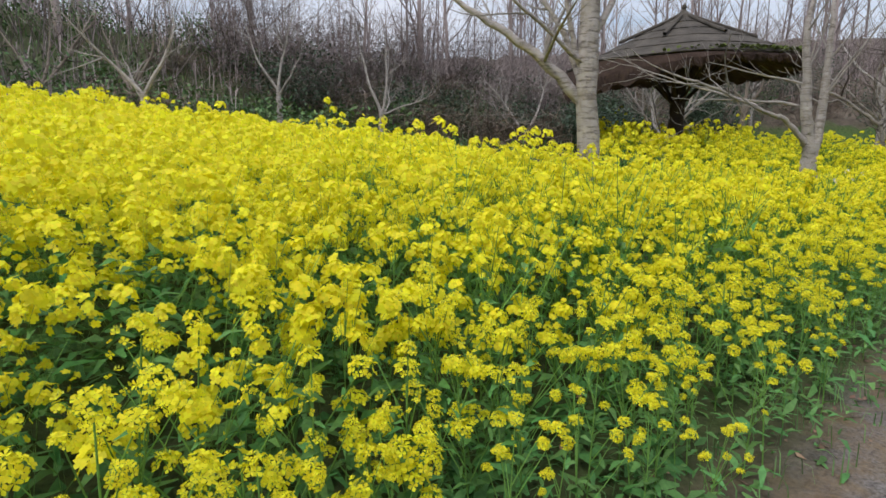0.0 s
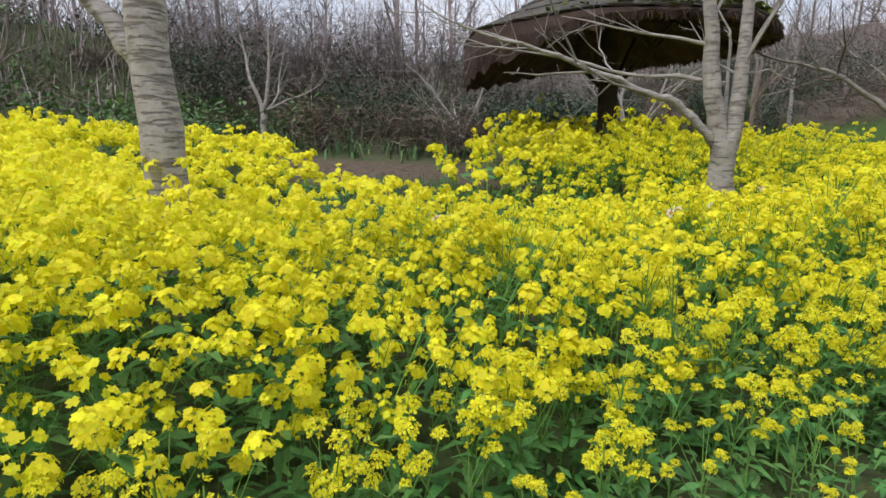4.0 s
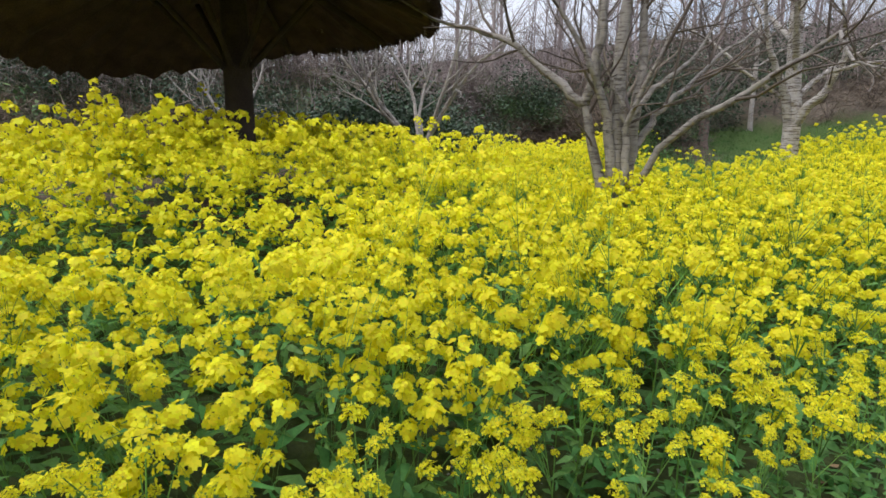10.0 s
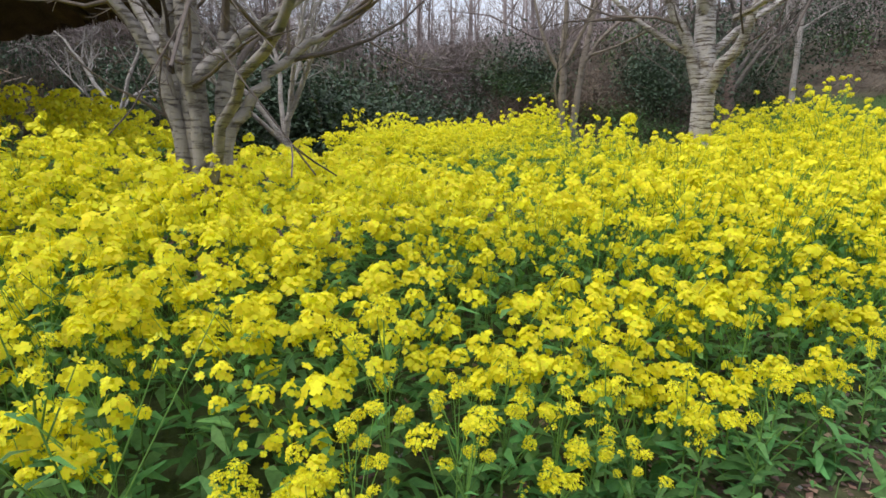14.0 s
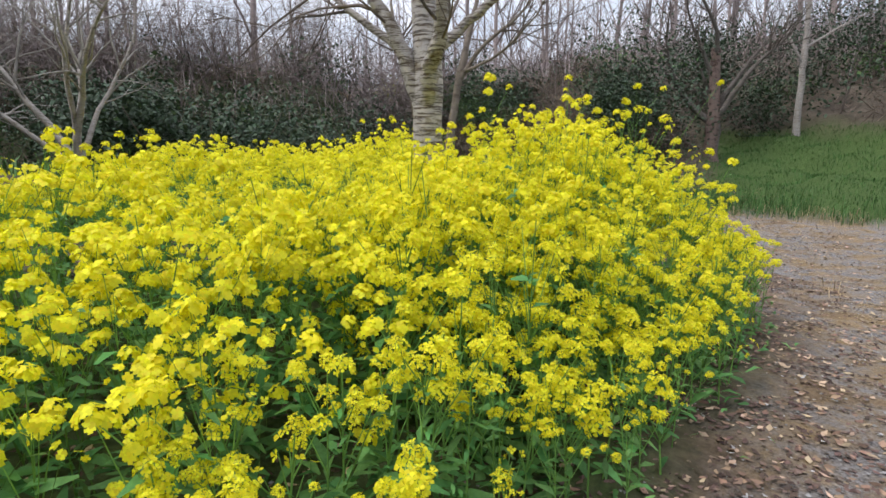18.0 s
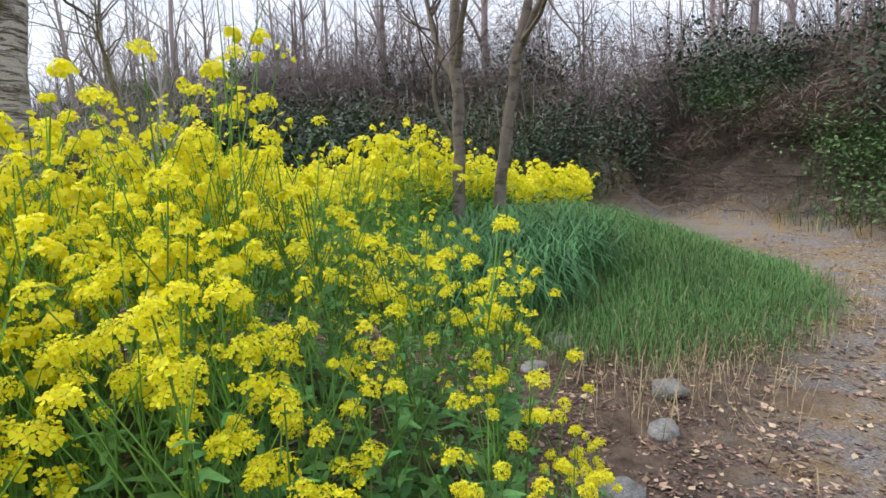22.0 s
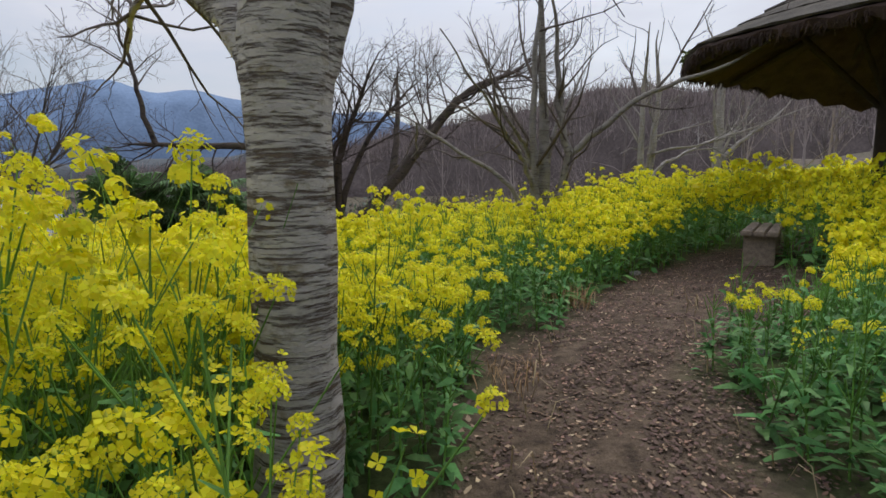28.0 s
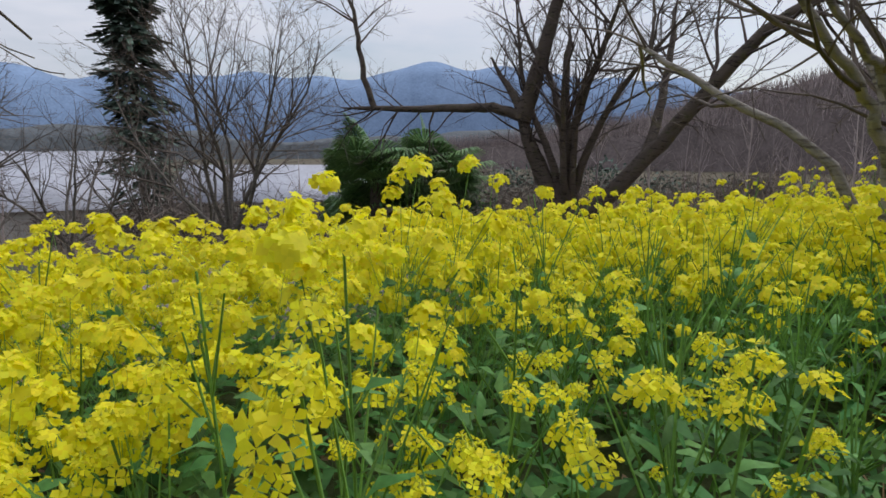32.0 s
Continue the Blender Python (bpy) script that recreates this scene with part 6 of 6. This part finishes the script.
def litter():
    lv = np.array([(-0.5, 0, 0.06), (0, 0.3, 0), (0.5, 0, 0.1), (0, -0.3, 0.02)])
    lf = np.array([(0, 1, 2, 3)])

    def lay(label, x, y, size, mat, name="fallen_leaves"):
        n = len(x)
        p = np.stack([x, y, height(x, y) + 0.006], 1)
        T = turned(rng.uniform(0, 6.28, n), rng.uniform(0, 0.5, n), rng.uniform(0, 6.28, n), size * rng.uniform(0.5, 1.5, n))
        tagged(mesh_object(name, *spread(lv, lf, p, T), mat), label, "leaf litter", kind="stuff")

    d = lambda x, y: to_line(MAIN, x, y)
    lip = lambda x, y: d(x, y)[0] * d(x, y)[1] - edge_of(x, y)
    drift = lambda x, y: step(1.1, 0.1, np.abs(lip(x, y) + 0.25)) * (0.35 + 0.65 * step(-0.2, 0.3, waves(x, y)))
    x, y = scatter(150000, lambda x, y: drift(x, y) * 0.8 + 0.14 * (d(x, y)[0] < 3.5), (13, 6, 22, 27))
    lay("dark rotting leaves drifted along the walk's edge", x, y, 0.034, M_LITTER_DARK)
    x, y = scatter(70000, lambda x, y: drift(x, y) * 0.5 + 0.16 * (d(x, y)[0] < 3.5), (13, 6, 24, 29))
    lay("brown fallen leaves strewn over the walk", x, y, 0.045, M_LITTER)
    x, y = scatter(60000, lambda x, y: drift(x, y) * 0.4 + (0.1 + 0.22 * step(13, 17, y)) * (d(x, y)[0] < 4.5), (13, 6, 24, 29))
    lay("tan dry leaves strewn over the walk", x, y, 0.045, M_LITTER_PALE)
    clear = lambda x, y: np.hypot(((x - 11.0) * 0.75 + (y - 12.6) * 0.66) / 2.3, ((y - 12.6) * 0.75 - (x - 11.0) * 0.66) / 1.05)
    trail = lambda x, y: np.maximum(step(1.0, 0.45, to_line(INNER, x, y)[0]), step(1.15, 0.95, clear(x, y)))
    x, y = scatter(130000, trail, (8, 9, 19, 19))
    lay("dark rotting leaves on the inner path and the bare ground by the shelter", x, y, 0.027, M_LITTER_DARK)
    x, y = scatter(70000, trail, (8, 9, 19, 19))
    lay("brown fallen leaves on the inner path", x, y, 0.023, M_LITTER)
    x, y = scatter(11000, trail, (8, 9, 19, 19))
    lay("tan dry leaves on the inner path", x, y, 0.026, M_LITTER_PALE)
    x, y = scatter(16000, lambda x, y: step(1.9, 1.0, d(x, y)[0]) * 0.6, (-3, -7, 18, 12))
    lay("brown fallen leaves on the walk", x, y, 0.045, M_LITTER)
    x, y = scatter(70000, lambda x, y: np.maximum(step(0.1, 0.5, waves(x * 0.6 + 3, y * 0.6)), 0.8 * step(14, 18, y)) * (lip(x, y) < 0.1) * (d(x, y)[0] < 5) * 0.6, (13, 8, 24, 28))
    w, n = rng.uniform(0, 6.28, len(x)), len(x)
    p = np.stack([x, y, height(x, y) + 0.004], 1)
    o = np.stack([np.cos(w), np.sin(w), rng.uniform(0, 0.25, n)], 1) * rng.uniform(0.02, 0.09, n)[:, None]
    tagged(mesh_object("straw", *tubes(p, p + o, np.full(n, 0.0022), np.full(n, 0.0015)), M_DRY), "short dry straw strewn over the walk", "straw", kind="stuff")
    # pebbles
    x, y = scatter(60000, lambda x, y: 0.5 * (d(x, y)[0] < 2.2) * (d(x, y)[1] > -1.5), (8, 2, 22, 28))
    pv = np.array([(-0.5, -0.4, 0), (0.5, -0.35, 0), (0.45, 0.4, 0), (-0.4, 0.45, 0), (0, 0, 0.45)])
    pf = np.array([(0, 1, 4), (1, 2, 4), (2, 3, 4), (3, 0, 4)])
    n = len(x)
    T = turned(rng.uniform(0, 6.28, n), np.zeros(n), np.zeros(n), 0.014 * rng.uniform(0.4, 1.6, n))
    tagged(mesh_object("pebbles", *spread(pv, pf, np.stack([x, y, height(x, y)], 1), T), M_STONE), "small grey gravel of the walk", "gravel", kind="stuff")
    # flat pale chips, thickest in patches where the straw is worn away
    x, y = scatter(60000, lambda x, y: (0.16 + 0.84 * step(0.0, 0.5, waves(x * 0.8 + 1, y * 0.8))) * (lip(x, y) < -0.15) * (d(x, y)[0] < 3.2) * (0.25 + 0.75 * step(17.5, 14, y)), (9, 2, 23, 28))
    lay("flat pale grey stone chips strewn over the walk", x, y, 0.03, M_CHIP, "stone_chips")


def stone(at, size, seed, label):
    rnd = np.random.default_rng(seed)
    bm = bmesh.new()
    bmesh.ops.create_icosphere(bm, subdivisions=3, radius=1.0)
    o = Vector(rnd.uniform(0, 50, 3))
    for v in bm.verts:
        k = 1 + 0.32 * noise.noise(v.co * 1.1 + o) + 0.10 * noise.noise(v.co * 3.2 + o)
        v.co = Vector((v.co.x * size[0] * k, v.co.y * size[1] * k, max(v.co.z, -0.4) * size[2] * k))
    for f in bm.faces:
        f.smooth = True
    me = bpy.data.meshes.new("stone")
    bm.to_mesh(me)
    bm.free()
    me.materials.append(M_STONE)
    ob = new("stone", me)
    ob.location = (*at, ground_at(*at) + size[2] * 0.05)
    ob.scale = (0.78, 0.78, 0.7)
    ob.rotation_euler = (0, 0, rnd.uniform(0, 6.28))
    tagged(ob, label, "stone", "stones at the bed's edge")


def stones():
    for k, (x, y, a, b, c) in enumerate([(15.9, 18.6, 0.17, 0.13, 0.13), (16.1, 18.2, 0.14, 0.10, 0.06), (17.3, 17.75, 0.16, 0.11, 0.09), (17.05, 18.35, 0.13, 0.10, 0.10), (14.29, 16.79, 0.12, 0.10, 0.10), (15.3, 17.9, 0.12, 0.08, 0.05), (13.9, 17.5, 0.10, 0.08, 0.06), (10.8, 11.05, 0.13, 0.10, 0.08), (16.75, 18.75, 0.15, 0.12, 0.10), (12.4, 14.6, 0.09, 0.07, 0.06), (17.6, 17.2, 0.12, 0.09, 0.07)]):
        stone((x, y), (a, b, c), 40 + k, "rough grey stone half sunk in the leaf litter")


def daffodil(at, seed):
    rnd = np.random.default_rng(seed)
    ob = thing("daffodil", (*at, ground_at(*at)), "white daffodil with an orange cup among the rape", "flower", "daffodils")
    h = rnd.uniform(0.78, 0.92)
    a = rnd.uniform(3.6, 5.4)
    top = np.array([0.05 * np.cos(a), 0.05 * np.sin(a), h])
    mesh_object("stem", *tube_path([(0, 0, 0), (0.01, 0, h * 0.6), top], [0.005, 0.004, 0.004], 5), M_STEM, ob)
    face = np.array([np.cos(a) * 0.9, np.sin(a) * 0.9, 0.35])
    face /= np.linalg.norm(face)
    u = np.cross(face, (0, 0, 1))
    u /= np.linalg.norm(u)
    w = np.cross(face, u)
    for k in range(6):
        t = k * np.pi / 3
        e, s_ = u * np.cos(t) + w * np.sin(t), -u * np.sin(t) + w * np.cos(t)
        v = [top, top + e * 0.022 + s_ * 0.015 + face * 0.004, top + e * 0.042 + face * 0.001, top + e * 0.022 - s_ * 0.015 + face * 0.004]
        mesh_object("petal", v, np.array([(0, 1, 2, 3)]), M_WHITE, ob)
    ring = [[top + face * z + (u * np.cos(k * 0.785) + w * np.sin(k * 0.785)) * r for k in range(8)] for r, z in ((0.007, 0.002), (0.010, 0.012), (0.014, 0.018))]
    f = [(j * 8 + k, j * 8 + (k + 1) % 8, j * 8 + 8 + (k + 1) % 8, j * 8 + 8 + k) for j in range(2) for k in range(8)]
    mesh_object("cup", np.array(ring).reshape(-1, 3), np.array(f), M_ORANGE, ob)
    for k in range(5):
        t = rnd.uniform(0, 6.28)
        o = np.array([np.cos(t), np.sin(t), 0])
        s_ = np.array([-o[1], o[0], 0]) * 0.006
        v = [-s_, s_, o * 0.08 + s_ + (0, 0, 0.36), o * 0.08 - s_ + (0, 0, 0.36), o * 0.2 + (0, 0, 0.5)]
        mesh_object("leaf", np.array(v), [np.array([(0, 1, 2, 3)]), np.array([(3, 2, 4)])], M_STRAP, ob)


def daffodils():
    for k, (x, y) in enumerate([(4.5, 3.75), (4.62, 3.55), (4.4, 3.9), (4.75, 3.4), (4.85, 3.25), (4.55, 4.05), (6.17, 3.95), (6.3, 4.1), (6.9, 4.75), (7.5, 5.55), (7.6, 5.35), (7.68, 4.95), (6.5, 4.1)]):
        daffodil((x, y), 70 + k)


# ---- benches under the shelter ----
def bench(at, turn_, label):
    ob = thing("bench", (*at, ground_at(*at)), label, "bench", "benches by the shelter")
    ob.rotation_euler = (0, 0, radians(turn_))

    def box(name, size, at_, mat, edge=0.012):
        bm = bmesh.new()
        bmesh.ops.create_cube(bm, size=1.0)
        for v in bm.verts:
            v.co = Vector((v.co.x * size[0], v.co.y * size[1], v.co.z * size[2]))
        bmesh.ops.bevel(bm, geom=bm.edges[:], offset=edge, segments=2, affect="EDGES")
        o = part(name, bm, mat, ob)
        o.location = at_
    for k in range(3):
        box("plank", (1.5, 0.13, 0.06), (0, (k - 1) * 0.145, 0.42), M_WOOD)
    for s_ in (-0.55, 0.55):
        box("leg", (0.12, 0.36, 0.42), (s_, 0, 0.18), M_WOOD)


# ---- the valley ----
def conifer(at, tall, wide, seed):
    rnd = np.random.default_rng(seed)
    ob = thing("conifer", (*at, ground_at(*at) - 0.1), "tall narrow dark green conifer", "tree")
    mesh_object("trunk", *tube_path([(0, 0, 0), (0, 0, tall * 0.5), (0.1, 0, tall)], [0.32, 0.2, 0.03], 8), M_BARK_DARK, ob, smooth=True)
    n = 4600
    u = rnd.random(n) ** 0.6
    z = tall * (0.1 + 0.9 * u)
    tier = 0.7 + 0.3 * np.sin(z * 3.1)
    r = wide * (1.02 - u) ** 0.7 * tier * rnd.uniform(0.25, 1.0, n)
    a = rnd.uniform(0, 6.28, n)
    p = np.stack([r * np.cos(a), r * np.sin(a), z - 0.35 * r], 1)
    lv = np.array([(0, -0.1, 0), (0.45, -0.06, -0.14), (0.45, 0.06, -0.14), (0, 0.1, 0)])
    T = turned(a + rnd.normal(0, 0.4, n), rnd.uniform(0, 0.5, n), rnd.uniform(0, 6.28, n), rnd.uniform(1.1, 2.4, n))
    tagged(mesh_object("needles", *spread(lv, np.array([(0, 1, 2, 3)]), p, T), M_CONIFER, ob), kind="stuff")


def house(at, size, turn_, base, label):
    """A low building with a pale pitched roof, seen from above across the valley."""
    lx, ly, wall, ridge = size
    ob = thing("house", (*at, base), label, "house", "houses in the valley")
    ob.rotation_euler = (0, 0, radians(turn_))
    v = np.array([(x, y, z) for z in (0, wall) for x, y in ((-lx, -ly), (lx, -ly), (lx, ly), (-lx, ly))] + [(-lx, 0, ridge), (lx, 0, ridge)], float)
    mesh_object("wall", v, [np.array([(0, 1, 5, 4), (1, 2, 6, 5), (2, 3, 7, 6), (3, 0, 4, 7)]), np.array([(4, 7, 8), (5, 9, 6)])], M_HOUSE, ob)
    for s_ in (-1, 1):
        e = 0.5
        top = [(-lx - e, s_ * (ly + e), wall - 0.25), (lx + e, s_ * (ly + e), wall - 0.25), (lx + e, 0, ridge + 0.1), (-lx - e, 0, ridge + 0.1)]
        w = np.array(top + [(x, y, z + 0.16) for x, y, z in top])
        mesh_object("roof", w, np.array([(0, 1, 2, 3), (4, 5, 6, 7), (0, 1, 5, 4), (1, 2, 6, 5), (2, 3, 7, 6), (3, 0, 4, 7)]), M_ROOF, ob)
    for s_ in (-1, 1):
        for k in range(4):
            x = -lx + (k + 0.5) * lx / 2
            y = s_ * (ly + 0.03)
            w = np.array([(x - 0.7, y, wall * 0.35), (x + 0.7, y, wall * 0.35), (x + 0.7, y, wall * 0.75), (x - 0.7, y, wall * 0.75)])
            mesh_object("window", w, np.array([(0, 1, 2, 3)]), M_GLASS, ob)


def palm(at, tall, seed):
    """A low evergreen fan palm: a short trunk and many long-stalked fans."""
    rnd = np.random.default_rng(seed)
    ob = thing("palm", (*at, ground_at(*at) - 0.05), "dark green fan palm with drooping fronds below the walk", "palm")
    mesh_object("trunk", *tube_path([(0, 0, 0), (0.03, 0, tall * 0.3), (0, 0, tall * 0.5)], [0.14, 0.13, 0.12], 8), M_BARK_DARK, ob, smooth=True)
    for k in range(64):
        a, el = k * 137.5, -35 + 110 * ((k * 0.618) % 1.0)
        start = np.array([0, 0, tall * rnd.uniform(0.3, 0.5)])
        ln = tall * rnd.uniform(0.16, 0.34)
        q = curve(start, direction(a, el), ln, rnd, 0.05, -0.1, 3)
        chunk = [tube_path(q, np.linspace(0.012, 0.008, len(q)), 3)]
        tip, way = q[-1], q[-1] - q[-2]
        way = way / np.linalg.norm(way)
        s_ = np.cross(way, (0.02, 0.01, 1.0))
        s_ /= np.linalg.norm(s_) + 1e-6
        up = np.cross(s_, way)
        n = 26
        t = np.linspace(-1.9, 1.9, n) + rnd.normal(0, 0.03, n)
        o = way[None] * np.cos(t)[:, None] + s_[None] * np.sin(t)[:, None] + up[None] * 0.2
        side = np.cross(o, up[None]) * 0.026
        fl = tall * rnd.uniform(0.17, 0.24)
        m1, m2 = tip + o * fl * 0.6, tip + o * fl - np.array([0, 0, fl * 0.35])
        v = np.stack([np.repeat(tip[None], n, 0), m1 - side, m2, m1 + side], 1).reshape(-1, 3)
        chunk.append((v, np.arange(n * 4).reshape(-1, 4)))
        mesh_object("frond", *joined(chunk), M_PALM, ob)


def valley():
    conifer((43.0, -17.5), 24, 3.3, 5)
    house((60, -24), (9, 7, 4.6, 8.6), 35, ground_at(60, -24) - 0.2, "low building with a wide pale metal roof in the valley")
    house((44, -37), (9, 5, 4.2, 7.0), 20, ground_at(44, -37) - 0.2, "low building with a pale metal roof in the valley")
    house((74, -8), (12, 6, 4.6, 8.0), 60, ground_at(74, -8) - 0.2, "low building with a pale metal roof in the valley")
    dark = (M_BARK_GREY, M_BARK_GREY, M_TWIG)
    bare_tree("bare_shrub_tree", "wide bare shrub-like tree below the walk", (21.6, 3.4),
              [(0, 0, 0, 0.13), (0, 0, 0.3, 0.12), (0, 0, 0.5, 0.11)],
              [(0.9, k * 52 + 10, 52 + (k % 3) * 10, 5.0, 0.06) for k in range(7)], dark, 31, PLAN_MID, 8)
    bare_tree("bare_shrub_tree", "wide bare shrub-like tree below the walk", (26.5, 6.5),
              [(0, 0, 0, 0.12), (0, 0, 0.3, 0.11), (0, 0, 0.5, 0.10)],
              [(0.9, k * 60 + 30, 52 + (k % 3) * 10, 4.8, 0.055) for k in range(6)], dark, 32, PLAN_MID, 8)
    palm((18.9, 1.0), 3.9, 33)
    palm((17.6, 0.0), 3.6, 34)
    palm((19.8, 0.2), 3.4, 36)
    for k, (x, y) in enumerate([(29.5, 0.5), (31, -4), (34, -8), (27, -3), (36, -1.5), (30, -9)]):
        bare_tree("bare_shrub_tree", "wide bare shrub-like tree below the walk", (x, y),
                  [(0, 0, 0, 0.12), (0, 0, 0.4, 0.11), (0, 0, 0.7, 0.10)],
                  [(0.9, j * 60 + 30 + 20 * k, 48 + (j % 3) * 12, 4.4, 0.06) for j in range(6)], dark, 320 + k, PLAN_FAR, 8)
    shrub("dark green evergreen bush below the walk", (18.4, 0.2), 1.3, 2.3, M_IVY, 1500, 0.12, 37)
    shrub("dark green evergreen bush below the walk", (17.0, -0.6), 1.1, 1.9, M_EVERGREEN, 1200, 0.12, 38)
    rnd = np.random.default_rng(36)
    n = 9000
    a, r = rnd.uniform(radians(200), radians(335), n), rnd.uniform(14, 90, n)
    x, y = 14 + r * np.cos(a), 12 + r * np.sin(a)
    d, side = to_line(MAIN, x, y)
    ok = (side < 0) & (d > 7)
    x, y, r = x[ok], y[ok], r[ok]
    n = len(x)
    p = np.stack([x, y, height(x, y)], 1)
    q = p + np.stack([rnd.normal(0, 0.5, n), rnd.normal(0, 0.5, n), rnd.uniform(0.5, 1.6, n)], 1) * (0.6 + r / 40)[:, None]
    tagged(mesh_object("undergrowth", *tubes(p, q, 0.008 + r * 0.0006, np.full(n, 0.006), 2), M_BROWNBUSH), "brown leafless brush on the valley side", "undergrowth", kind="stuff")
    # leafless scrub on the valley side
    rnd = np.random.default_rng(35)
    for k in range(34):
        a = rnd.uniform(radians(225), radians(330))
        r = rnd.uniform(16, 60)
        x, y = 14 + r * np.cos(a), 12 + r * np.sin(a)
        d, side = to_line(MAIN, np.array([x]), np.array([y]))
        if side[0] > 0 or d[0] < 6:
            continue
        shrub("brown leafless scrub on the valley side", (x, y), rnd.uniform(1.8, 3.4), rnd.uniform(2.2, 4.4), M_TWIG, 520, 0.28, 400 + k, True)
    for k in range(16):
        a = radians(262 + 5.4 * k + rnd.uniform(-1.5, 1.5))
        r = rnd.uniform(85, 130)
        shrub("dark grove of evergreen trees in the valley", (14 + r * np.cos(a), 12 + r * np.sin(a)), rnd.uniform(5, 9), rnd.uniform(6, 9.5), M_CONIFER, 500, 1.1, 450 + k)


shelter()
bench((9.0, 11.3), 40, "low weathered plank bench by the shelter")
bench((8.2, 13.4), 130, "low weathered plank bench by the shelter")
trees()
magnolia()
woods()
mountains()
undergrowth()
bank_bushes()
bank_cover()
thickets()
hollow()
valley()
grasses()
dry_tufts()
litter()
stones()
daffodils()
rape_field()
